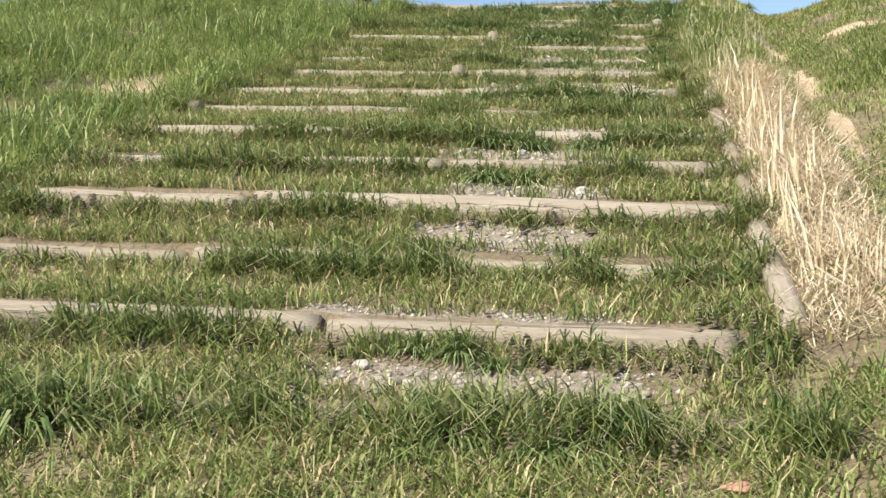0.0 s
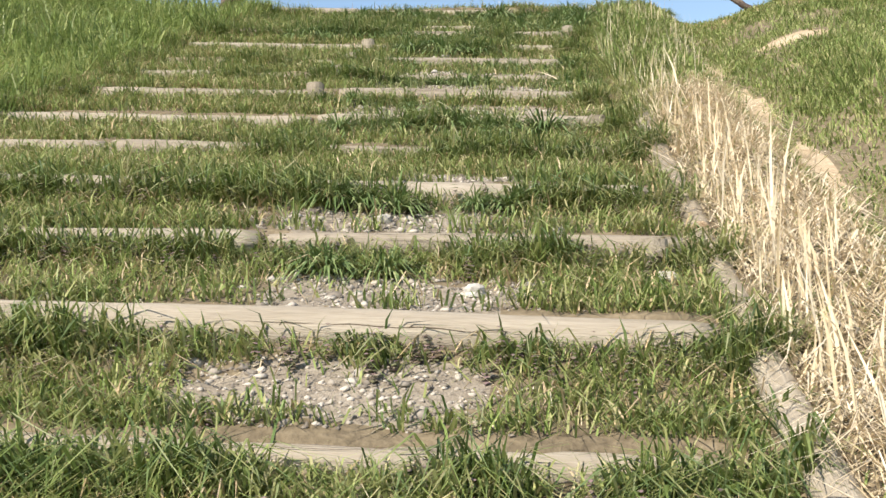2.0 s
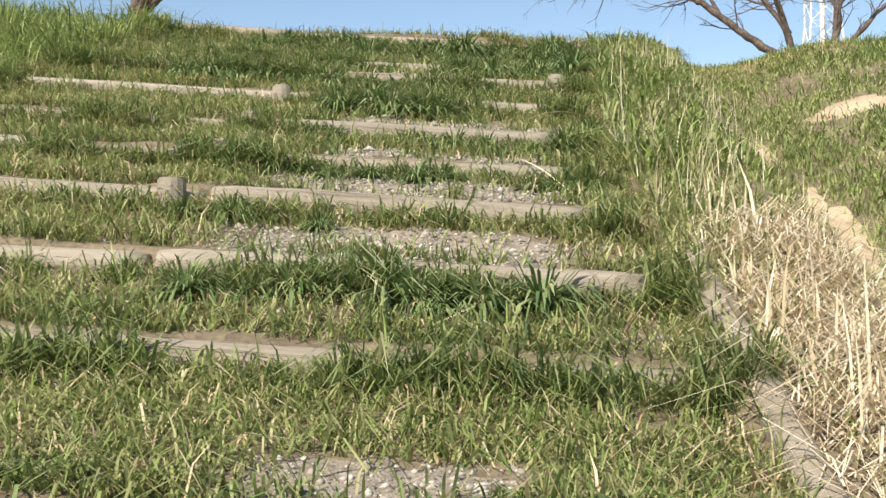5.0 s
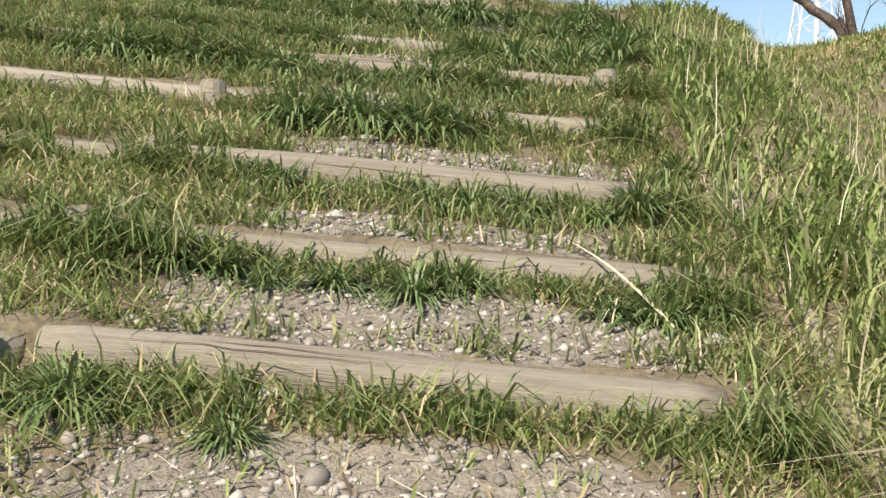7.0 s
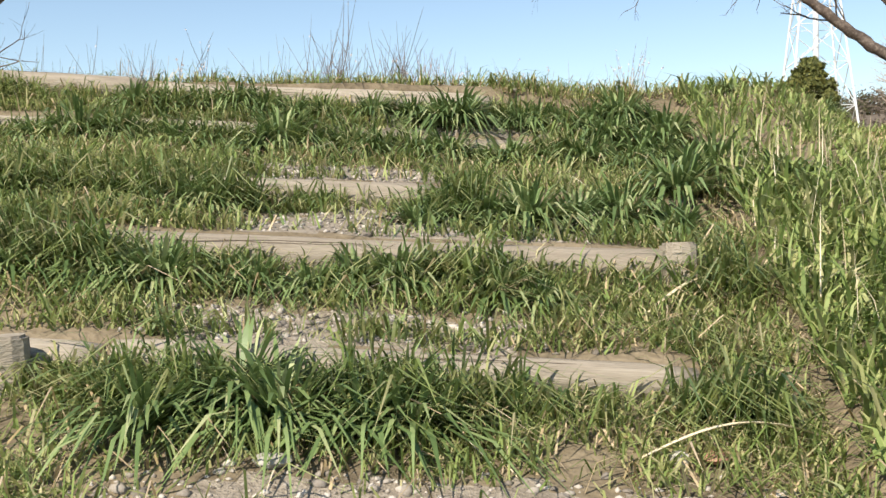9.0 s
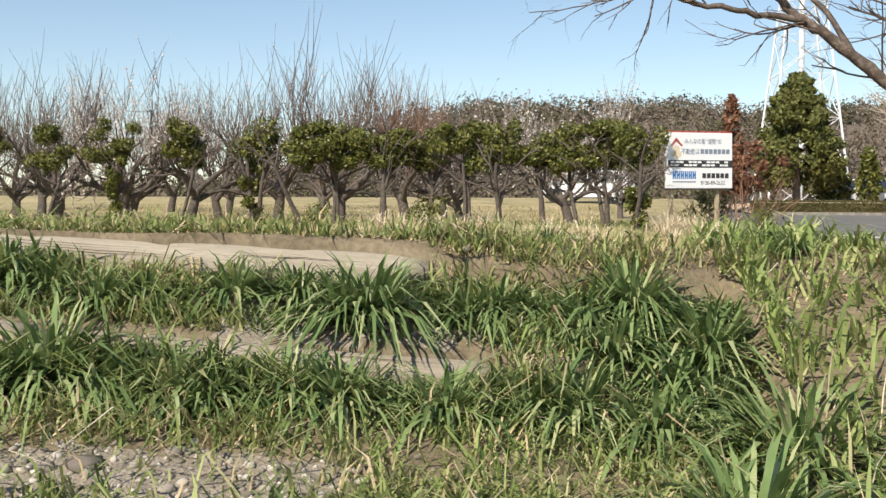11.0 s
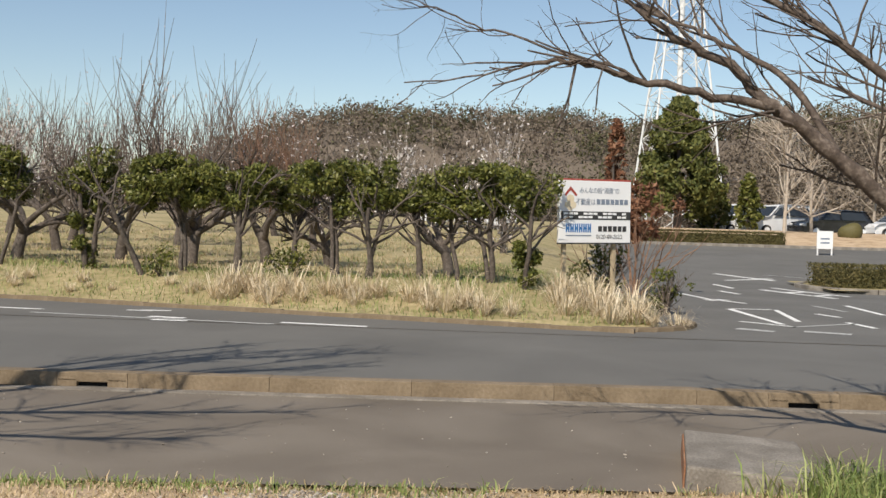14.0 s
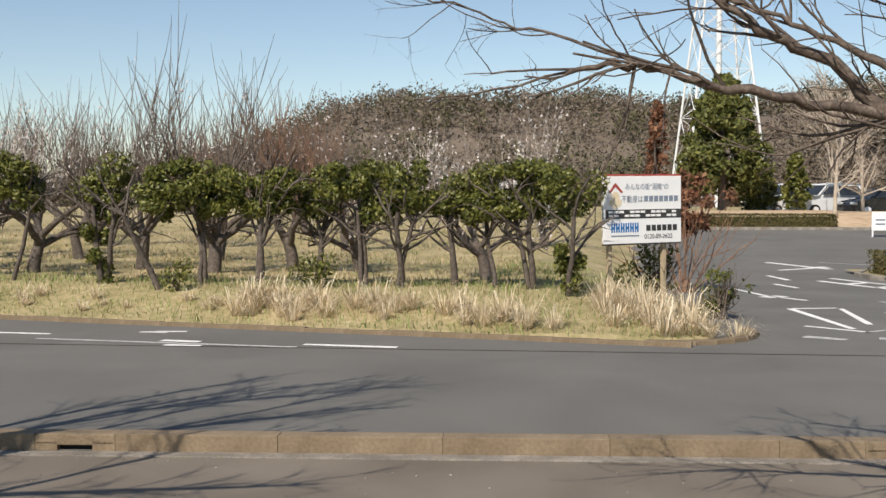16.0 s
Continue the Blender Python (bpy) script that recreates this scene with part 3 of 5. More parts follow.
def log_gap(x, y):
    """Nothing grows through the logs."""
    k = np.ones_like(x)
    for (ly, lz), (a, b) in zip(LOGS, ENDS):
        k[(np.abs(row(x, y) - ly) < 0.075) & (x > a) & (x < b)] = 0
    return k

P = scatter(360000, -3.5, 1.15, -12.6, -0.1, 11, lambda x, y: (x < edge_x(y) - 0.05) * np.clip(clumped(x, y, 0.22) + 0.15, 0, 1) * log_gap(x, y) * (1 - 0.93 * np.clip(stony(x, y) * 1.7, 0, 1)) * (1 - 0.5 * bare(x, y)))
blades("step_grass", P, 0.095, 0.007, 1.1, [M_GRASS, M_LUSH, M_DEADGRASS], "short patchy spring grass on the step treads", seed=2, index=RNG.choice(3, len(P), p=[0.44, 0.42, 0.14]))
P = scatter(210000, -9.0, -3.3, -13.2, 0.2, 12, lambda x, y: clumped(x, y, 0.5) * (1 - 0.9 * bare(x, y)) * np.where(x < -6, 0.6, 1))
blades("bank_grass", P, 0.18, 0.0105, 1.0, [M_LUSH], "lush green grass on the bank beside the steps", seed=3)
P = scatter(330000, 0.5, 6.6, -13.2, 0.9, 13, lambda x, y: np.clip(clumped(x, y, 0.45) + 0.15, 0, 1) * (x > edge_x(y) - 0.06) * np.where((x > edge_x(y)) & (x < edge_x(y) + 0.6) & (y < -6.2), 0.2, 1) * (1 - 0.97 * np.clip(bare(x, y) * 1.3, 0, 1)) * np.where(x > 3.6, 0.45, 1) * np.where((np.abs(x - edge_x(y)) < 0.08) & (y < -7.0), 0.06, 1))
blades("rough_grass", P, 0.2 * (1 - 0.4 * smooth(-5, -2.5, P[:, 1])) * (1 - 0.4 * (1 - smooth(-6.5, -4.5, P[:, 1]))) * (1 - 0.5 * smooth(0.8, 1.2, P[:, 0]) * (1 - smooth(2.2, 3.2, P[:, 0]) * 0.4)), np.where((P[:, 0] < 1.4) & (P[:, 1] > -4.8), 0.0135, 0.0095), 0.85, [M_LUSH, M_GRASS], "tall rough grass on the bank", seed=4, index=(RNG.uniform(0, 1, len(P)) < np.where((P[:, 0] < 1.5) & (P[:, 1] < -4.5), 0.6, 0.3)).astype(int))
P = scatter(150000, -3.6, 4.0, -15.5, -11.2, 14, lambda x, y: np.where((row(x, y) > -11.95) & (x < 1.1), 0.06, np.where((row(x, y) > -12.4) & (x < 1.0), 0.16, 1)) * np.clip(clumped(x, y, 0.3) + 0.15, 0, 1) * log_gap(x, y) * (1 - 0.8 * bare(x, y)) * (1 - 0.8 * stony(x, y)))
blades("foot_grass", P, 0.105, 0.0085, 1.0, [M_LUSH, M_GRASS], "mixed grass at the foot of the steps", seed=5, index=(RNG.uniform(0, 1, len(P)) < 0.5).astype(int))
P = scatter(185000, -8, 8, -0.5, 4.6, 15, lambda x, y: log_gap(x, y) * (0.35 + 0.65 * clumped(x, y, 0.3)) * (1 - 0.55 * np.clip(stony(x, y), 0, 1)))
blades("dead_lawn_grass", P, 0.034, 0.007, 1.5, [M_DEADGRASS], "flattened dead straw-coloured lawn", seed=6)
def green_lawn(x, y):
    g = np.exp(-((x - 4.6) / 1.3) ** 2 - ((y - 3.9) / 1.3) ** 2) + 0.9 * np.exp(-((y - 4.4) / 0.25) ** 2) * (x < 0.4) + np.exp(-((x + 2.6) / 1.1) ** 2 - ((y - 0.4) / 0.6) ** 2) + 0.55 * np.exp(-((x - 0.9) / 0.9) ** 2 - ((y - 0.3) / 0.5) ** 2)
    g = g + 0.25 * np.exp(-((y + 0.1) / 0.22) ** 2) * (np.abs(x + 0.2) > 0.5)
    return np.clip(g, 0, 1) * clumped(x, y, 0.25) + 0.015 * clumped(y, x, 0.2)
P = scatter(66000, -6, 7, -0.32, 4.6, 16, green_lawn)
blades("lawn_green_grass", P, 0.075, 0.006, 0.7, [M_LUSH], "green grass growing back through the lawn", seed=7)
P = scatter(17000, 1.7, 4.6, 3.2, 4.66, 61, lambda x, y: clumped(x, y, 0.3) * np.clip((x - 1.75) * 1.6 - (4.6 - y) * 0.25, 0, 1))
blades("corner_grass", P, 0.2, 0.009, 0.8, [M_LUSH, M_GRASS], "green grass spilling over the corner of the footpath", seed=62, index=(RNG.uniform(0, 1, len(P)) < 0.3).astype(int))
P = scatter(60000, -9.0, -3.2, -13.2, 0.2, 63, lambda x, y: clumped(x, y, 0.35) ** 3 * clumped(y, x, 0.8) * (1 - 0.95 * np.clip(bare(x, y) * 1.4, 0, 1)))
blades("bank_tall_grass", P, 0.3, 0.011, 0.9, [M_LUSH, M_TUFT], "taller green grass clumps on the bank", seed=64, index=(RNG.uniform(0, 1, len(P)) < 0.4).astype(int))
P = scatter(12000, -8, 2.2, 4.3, 4.68, 65, lambda x, y: clumped(x, y, 0.28) ** 2 * np.exp(-((y - 4.58 - 0.06 * np.sin(x * 3.1)) / 0.09) ** 2))
blades("path_edge_grass", P, 0.06, 0.007, 1.0, [M_LUSH, M_DEADGRASS], "ragged grass along the edge of the footpath", seed=66, index=(RNG.uniform(0, 1, len(P)) < 0.45).astype(int))
# dry stalks along the edging log
P = scatter(1700, 0.8, 1.9, -10.6, -5.3, 17, lambda x, y: (x > edge_x(y) + 0.07) * (x < edge_x(y) + 0.42 - 0.03 * (y + 10)) * clumped(x, y, 0.13) ** 2 * 1.5 * np.where(y > -6.4, 0.6, 1))
blades("dry_stalks", 0.0 + P, 0.27 - 0.08 * smooth(-8.0, -5.6, P[:, 1]), 0.011, 0.22, [M_STRAW], "pale dry cut stalks standing beside the edging log", bend=0.1, seed=8, category="dry grass")
P = scatter(17000, 0.8, 2.1, -11.0, -5.6, 18, lambda x, y: (x > edge_x(y) + 0.04) * (x < edge_x(y) + 0.62) * (0.4 + 0.6 * clumped(x, y, 0.2)))
P[:, 2] += RNG.uniform(0, 0.05, len(P))
blades("fallen_straw", P, 0.13, 0.006, 2.2, [M_STRAW], "fallen dry straw on the ground", bend=0.9, seed=9, category="dry grass")
P = scatter(420, 0.55, 1.5, -5.6, -1.2, 19, lambda x, y: clumped(x, y, 0.3))
blades("seed_stems", P, 0.27, 0.004, 0.3, [M_STRAW], "thin pale stems in the tall grass", bend=0.15, seed=10, category="dry grass")
P = scatter(7000, -3.5, 1.0, -12.6, -0.2, 20, lambda x, y: 0.5 * clumped(x, y, 0.3) * log_gap(x, y))
blades("straw_litter", P, 0.09, 0.004, 2.5, [M_STRAW], "bits of dry straw among the grass", bend=0.95, seed=11, category="dry grass")

# grass that leans over the logs from in front and behind
rg = np.random.default_rng(77)
pts, azs, hs = [], [], []
for i, ((ly, lz), (a, b)) in enumerate(zip(LOGS, ENDS)):
    n = 11000 if i < 15 else 5500
    x = rg.uniform(a - 0.15, b + 0.2, n)
    back = rg.uniform(0, 1, n) < 0.2
    y = SKEW * x + np.where(back, ly + 0.075 + rg.uniform(0, 0.12, n), ly - 0.07 - rg.uniform(0, 0.2, n) ** 1.2)
    k = np.clip(0.8 + 0.6 * lumps(x * 1.0 + i * 7.3, x * 0.6 + i * 3.1, 0.28), 0.3, 1)
    clear = np.zeros(n)
    for p, q in SHOWN[i]:
        clear = np.maximum(clear, smooth(p - 0.06, p + 0.08, x) * (1 - smooth(q - 0.08, q + 0.06, x)))
    k = k * (1 - clear) + clear * np.clip(0.16 + 0.55 * lumps(x * 1.4 + i * 3.7, x + i * 5.1, 0.2), 0.03, 0.5)
    m = rg.uniform(0, 1, n) < k
    x, y, back, clear = x[m], y[m], back[m], clear[m]
    pts.append(np.stack([x, y, height(x, y) - 0.01], 1))
    azs.append(np.where(rg.uniform(0, 1, len(x)) < 0.7, -1.57 + rg.normal(0, 0.8, len(x)), rg.uniform(0, 6.28, len(x))))
    hs.append(np.where(back, 0.09, 0.16 - 0.06 * clear) * (0.8 if i > 13 else 1.0))
P = np.concatenate(pts)
blades("log_fringe_grass", P, np.concatenate(hs), 0.009, 0.95, [M_GRASS, M_LUSH, M_TUFT], "grass leaning over the log steps", bend=0.55, az=np.concatenate(azs), seed=23, index=rg.integers(0, 3, len(P)))

# dark long-bladed tufts in front of the upper logs
def tuft_mesh(seed, n, h):
    rg = np.random.default_rng(seed)
    az = rg.uniform(0, 2 * np.pi, n)
    rad = 0.045 * np.sqrt(rg.uniform(0, 1, n))
    P = np.stack([rad * np.cos(az), rad * np.sin(az), np.full(n, -0.02)], 1)
    out = rg.uniform(0.35, 1.45, n)
    H = h * rg.uniform(0.6, 1.15, n)
    W = 0.0135 * rg.uniform(0.6, 1.3, n)
    d = np.stack([np.cos(az), np.sin(az), 0 * az], 1)
    s = np.stack([-np.sin(az), np.cos(az), 0 * az], 1)
    V, T = [], []
    for k, (t, wf) in enumerate(((0, 0.6), (0.35, 1.0), (0.7, 0.8))):
        r = H * out * t ** 1.3
        z = H * (t * (1.1 - 0.3 * out) - 0.62 * out * t ** 2.4)
        c = P + d * r[:, None] + np.array([0, 0, 1.0]) * z[:, None]
        V += [c - s * (W * wf / 2)[:, None], c + s * (W * wf / 2)[:, None]]
    r = H * out
    z = H * ((1.1 - 0.3 * out) - 0.7 * out)
    V.append(P + d * r[:, None] + np.array([0, 0, 1.0]) * z[:, None])
    V = np.stack(V, 1).reshape(-1, 3)
    b = (np.arange(n) * 7)[:, None, None]
    T = (b + np.array([[[0, 1, 3], [0, 3, 2], [2, 3, 5], [2, 5, 4], [4, 5, 6]]])).reshape(-1, 3)
    return V, T
tufts = []
for s in range(5):
    V, T = tuft_mesh(100 + s, 140 + 25 * s, 0.21 + 0.02 * s)
    ob = tri_mesh("grass_tuft", V, T, [M_TUFT])
    tagged(ob, "dense dark green grass tuft with arching long blades", "grass tuft", "grass tufts")
    tufts.append(ob)
rt = random.Random(5)
spots = []
BANKS = [(0, -1.75, -1.35, 1.0), (0, -0.25, 0.1, 0.6), (0, 0.15, 0.55, 0.7), (1, -0.4, 0.05, 0.65), (4, -0.65, -0.2, 0.75), (5, -0.7, -0.2, 0.95), (5, -0.03, 0.26, 0.65), (7, -1.05, 0.27, 0.95), (8, -1.37, -0.67, 0.55),
         (9, -1.36, -0.94, 0.6), (9, -0.88, -0.58, 0.7), (9, -0.49, -0.27, 0.6), (9, 0.11, 0.5, 0.75), (10, -1.23, -0.78, 0.7), (10, -0.67, 0.21, 0.6), (11, -1.21, -0.42, 1.1), (12, -2.5, -0.1, 0.9),
         (13, -2.3, -1.31, 0.85), (13, -0.76, 0.34, 0.95), (14, -2.5, 0.05, 0.95), (15, -2.3, -1.2, 0.8), (15, -1.1, 0.6, 0.9)]
for k, a, b, size in BANKS:
    n = max(2, round((b - a) / 0.15))
    for q in range(n):
        x = a + (b - a) * (q + rt.uniform(0.2, 0.8)) / n
        spots.append((x, LOGS[k][0] + SKEW * x - rt.uniform(0.13, 0.27), size * rt.uniform(0.75, 1.15)))
for x, y, s in ((0.1, -1.9, 1.15), (0.35, -1.6, 1.2), (0.55, -1.2, 1.2), (0.8, -1.5, 1.1), (0.2, -1.1, 1.15), (0.05, -0.55, 0.8), (0.36, -0.95, 0.8), (0.3, -4.1, 0.8), (0.5, -3.7, 0.9), (0.12, -0.75, 1.1), (0.28, -0.85, 1.2), (0.4, -0.68, 1.1), (0.2, -0.5, 1.0), (-0.1, -0.6, 0.9), (-0.3, -0.62, 0.9),
                *[(-3.1 + 0.3 * i, -0.1 + 0.12 * math.sin(i * 2.1), 0.5) for i in range(7)], *[(-0.05 + 0.28 * i, 0.0 + 0.12 * math.sin(i * 1.7), 0.5) for i in range(6)]):
    spots.append((x, y, s))
for i, (x, y, s) in enumerate(spots):
    m = Matrix.Translation((x, y, float(height(x, y)))) @ Matrix.Rotation(rt.uniform(0, 6.28), 4, "Z") @ Matrix.Scale(s, 4)
    src = tufts[i % 5]
    if i < 5:
        src.matrix_world = m
    else:
        c = copy_thing(src, m)
        c.matrix_basis = m

# ---- gravel ----
def stones(name, P, S, mat, label, seed=3, plain=False):
    rg = np.random.default_rng(seed)
    ph = (1 + 5 ** 0.5) / 2
    base = np.array([(-1, ph, 0), (1, ph, 0), (-1, -ph, 0), (1, -ph, 0), (0, -1, ph), (0, 1, ph), (0, -1, -ph), (0, 1, -ph), (ph, 0, -1), (ph, 0, 1), (-ph, 0, -1), (-ph, 0, 1)]) / 1.9
    F = np.array([(0, 11, 5), (0, 5, 1), (0, 1, 7), (0, 7, 10), (0, 10, 11), (1, 5, 9), (5, 11, 4), (11, 10, 2), (10, 7, 6), (7, 1, 8), (3, 9, 4), (3, 4, 2), (3, 2, 6), (3, 6, 8), (3, 8, 9), (4, 9, 5), (2, 4, 11), (6, 2, 10), (8, 6, 7), (9, 8, 1)])
    if plain:
        base = np.array([(1, 0, 0), (-1, 0, 0), (0, 1, 0), (0, -1, 0), (0, 0, 1), (0, 0, -1.0)])
        F = np.array([(0, 2, 4), (2, 1, 4), (1, 3, 4), (3, 0, 4), (2, 0, 5), (1, 2, 5), (3, 1, 5), (0, 3, 5)])
    n, q = len(P), len(base)
    V = base[None] * rg.uniform(0.7, 1.25, (n, q, 1)) * np.stack([rg.uniform(0.7, 1.4, n), rg.uniform(0.7, 1.4, n), rg.uniform(0.45, 0.8, n)], 1)[:, None]
    a = rg.uniform(0, 6.28, n)
    c, s = np.cos(a)[:, None], np.sin(a)[:, None]
    V = np.stack([V[..., 0] * c - V[..., 1] * s, V[..., 0] * s + V[..., 1] * c, V[..., 2]], -1) * S[:, None, None] + P[:, None]
    T = (np.arange(n) * q)[:, None, None] + F[None]
    return tagged(tri_mesh(name, V, T, [mat]), label, "gravel", kind="stuff")
P = scatter(12000, -2.0, 0.8, -12.4, -0.3, 31, lambda x, y: np.clip(stony(x, y) * 1.4 + 0.03, 0, 1) * log_gap(x, y) * (0.45 + 0.55 * clumped(x, y, 0.15)))
P[:, 2] += 0.009
stones("step_gravel", P, 0.5 * RNG.lognormal(-3.85, 0.45, len(P)), M_GRAVEL, "grey and white crushed gravel on the treads")
P = scatter(5000, -4, 2.2, 0.0, 4.6, 32, lambda x, y: np.clip(stony(x, y), 0, 1) * (0.35 + 0.65 * clumped(x, y, 0.3)) + 0.02)
P[:, 2] += 0.008
stones("path_gravel", P, 0.5 * RNG.lognormal(-3.8, 0.45, len(P)), M_GRAVEL, "grey crushed gravel trodden into the lawn", 4)
P = scatter(64000, -2.0, 0.8, -12.4, -0.3, 34, lambda x, y: np.clip(stony(x, y) * 1.5, 0, 1) * log_gap(x, y) * (0.5 + 0.65 * clumped(x, y, 0.15)))
P[:, 2] += 0.008
stones("fine_step_gravel", P, 0.5 * RNG.lognormal(-4.12, 0.4, len(P)), M_GRAVEL, "fine crushed gravel on the treads", 7, True)
P = scatter(120000, -4, 2.2, 0.0, 4.6, 35, lambda x, y: np.clip(stony(x, y), 0, 1) * (0.35 + 0.65 * clumped(x, y, 0.3)))
P[:, 2] += 0.012
stones("fine_path_gravel", P, 0.5 * RNG.lognormal(-3.9, 0.35, len(P)), M_GRAVEL, "fine crushed gravel trodden into the lawn", 8, True)
P = scatter(300, -6, 5, 4.6, 7.6, 33)
P[:, 2] = 0.004
stones("footpath_grit", P, 0.5 * RNG.lognormal(-4.7, 0.4, len(P)), M_GRAVEL, "small grit and scraps on the footpath", 5)

# ---- purple dead-nettle on the lower steps ----
def nettles(P, seed):
    rg = np.random.default_rng(seed)
    V, T = [], []
    for p in P:
        h = rg.uniform(0.06, 0.13)
        tilt = rg.uniform(-0.15, 0.15, 2)
        for lv in range(7):
            z = h * (0.25 + 0.75 * lv / 6)
            for q in range(4):
                a = q * 1.571 + lv * 0.8
                r = 0.019 * (1.1 - 0.45 * lv / 6) * rg.uniform(0.7, 1.3)
                c = p + np.array([tilt[0] * z, tilt[1] * z, z])
                d = np.array([math.cos(a), math.sin(a), -0.35])
                s = np.array([-math.sin(a), math.cos(a), 0]) * r * 0.5
                i = len(V)
                V += [c, c + d * r * 0.6 + s, c + d * r * 1.1, c + d * r * 0.6 - s]
                T += [(i, i + 1, i + 2), (i, i + 2, i + 3)]
    return tagged(tri_mesh("dead_nettle", np.array(V), np.array(T), [M_NETTLE]), "low purple-brown dead-nettle on the lower steps", "weed", kind="stuff")
def near_logs(x, y):
    k = np.zeros_like(x)
    for (ly, lz) in LOGS[:6]:
        k = np.maximum(k, np.exp(-((row(x, y) - ly + 0.18) / 0.14) ** 2))
    return k * clumped(x, y, 0.35) * log_gap(x, y) * np.where(x < -1.0, 1.0, 0.55)
nettles(np.concatenate([scatter(6600, -3.3, 0.95, -12.2, -7.6, 41, near_logs), scatter(40, 0.75, 1.15, -11.35, -10.8, 42)]), 6)

# ---- small loose things on the steps ----
def stone(x, y, r, mat, label, cat, squash=0.6, name="stone"):
    bm = bmesh.new()
    bmesh.ops.create_icosphere(bm, subdivisions=2, radius=r)
    rr = random.Random(int(x * 1000))
    ph = [rr.uniform(0, 6) for _ in range(6)]
    for v in bm.verts:
        k = 1 + 0.18 * math.sin(v.co.x / r * 3 + ph[0]) + 0.14 * math.sin(v.co.y / r * 4 + ph[1]) + 0.1 * math.sin(v.co.z / r * 5 + ph[2])
        v.co = Vector((v.co.x * k * 1.2, v.co.y * k, v.co.z * k * squash))
    ob = part(name, bm, mat)
    ob.matrix_world = pose(x, y, float(height(x, y)) + r * squash * 0.35, 0, 0, rr.uniform(0, 360))
    tagged(ob, label, cat, "loose stones" if name == "stone" else "")
for x, y, r in ((-0.49, -11.39, .035), (0.82, -8.95, .04), (0.13, -9.22, .045), (-0.68, -5.67, .03), (-0.05, -4.27, .025), (-0.65, -4.25, .025), (-0.8, -3.66, .035), (-0.36, -8.52, .04), (0.4, -8.6, .03), (0.13, -3.44, .03), (-0.75, -4.6, .03), (0.44, -5.14, .035)):
    stone(x, y, r, M_CLOUDSTONE, "pale rounded stone lying on a tread", "stone")
stone(0.92, -12.02, .055, M_CLAY, "broken pinkish clay shard in the grass", "clay shard", 0.35, "clay_shard")
stone(0.22, -3.42, .045, M_CLAY, "broken pinkish clay shard by the steps", "clay shard", 0.4, "clay_shard")
def straw_blade(x, y, dx, dy, arch, w=0.016):
    """A single broad dry blade lying in an arch."""
    V, T = [], []
    n = 12
    for i in range(n + 1):
        t = i / n
        px, py = x + dx * t, y + dy * t
        z = float(height(x, y)) * (1 - t) + float(height(x + dx, y + dy)) * t + 0.03 + arch * math.sin(math.pi * t * 0.9)
        ww = w * (0.35 + 0.65 * math.sin(math.pi * min(1, t + 0.12))) / 2
        nx, ny = -dy, dx
        L = math.hypot(nx, ny)
        for s, dz in ((-1, 0), (0, -0.004), (1, 0)):
            V.append((px + s * ww * nx / L, py + s * ww * ny / L, z + dz))
        if i:
            b = len(V) - 6
            T += [(b, b + 3, b + 4), (b, b + 4, b + 1), (b + 1, b + 4, b + 5), (b + 1, b + 5, b + 2)]
    ob = tri_mesh("fallen_reed", V, T, [M_STRAW])
    tagged(ob, "single long pale dry reed blade lying on a tread", "dry blade", "dry blades")
straw_blade(0.03, -3.5, 0.46, 0.14, 0.07)
straw_blade(0.33, -5.14, -0.30, 0.5, 0.03)
straw_blade(0.12, -2.78, 0.28, 0.3, 0.04)

# ---- trees ----
def tube(path, radii, sides=6):
    path = np.asarray(path, float)
    n = len(path)
    t = np.gradient(path, axis=0)
    t /= np.linalg.norm(t, axis=1)[:, None] + 1e-9
    ref = np.where(np.abs(t[:, 2:3]) > 0.9, np.array([[1.0, 0, 0]]), np.array([[0, 0, 1.0]]))
    u = np.cross(t, ref)
    u /= np.linalg.norm(u, axis=1)[:, None] + 1e-9
    v = np.cross(t, u)
    a = np.linspace(0, 2 * np.pi, sides, endpoint=False)
    V = path[:, None] + np.asarray(radii)[:, None, None] * (u[:, None] * np.cos(a)[None, :, None] + v[:, None] * np.sin(a)[None, :, None])
    i = np.arange(n - 1)[:, None] * sides
    k = np.arange(sides)[None]
    p, q = i + k, i + (k + 1) % sides
    T = np.concatenate([np.stack([p, q, q + sides], -1).reshape(-1, 3), np.stack([p, q + sides, p + sides], -1).reshape(-1, 3)])
    return V.reshape(-1, 3), T

def tubes_mesh(name, paths, mat, parent=None, label=""):
    Vs, Ts, k = [], [], 0
    for path, radii in paths:
        sides = 8 if max(radii) > 0.05 else 5 if max(radii) > 0.012 else 3
        V, T = tube(path, radii, sides)
        Vs.append(V)
        Ts.append(T + k)
        k += len(V)
    ob = tri_mesh(name, np.concatenate(Vs), np.concatenate(Ts), [mat], parent=parent, smooth=True)
    if label:
        ob["label"] = label
    return ob

def limb(rg, p, d, L, r0, r1, wob=0.12, up=0.0, n=7):
    p, d = np.array(p, float), np.array(d, float)
    d /= np.linalg.norm(d)
    pts = [p.copy()]
    for _ in range(n - 1):
        d = d + rg.normal(0, wob, 3) + np.array([0, 0, up])
        d /= np.linalg.norm(d)
        p = p + d * L / (n - 1)
        pts.append(p.copy())
    return np.array(pts), np.linspace(r0, r1, n)

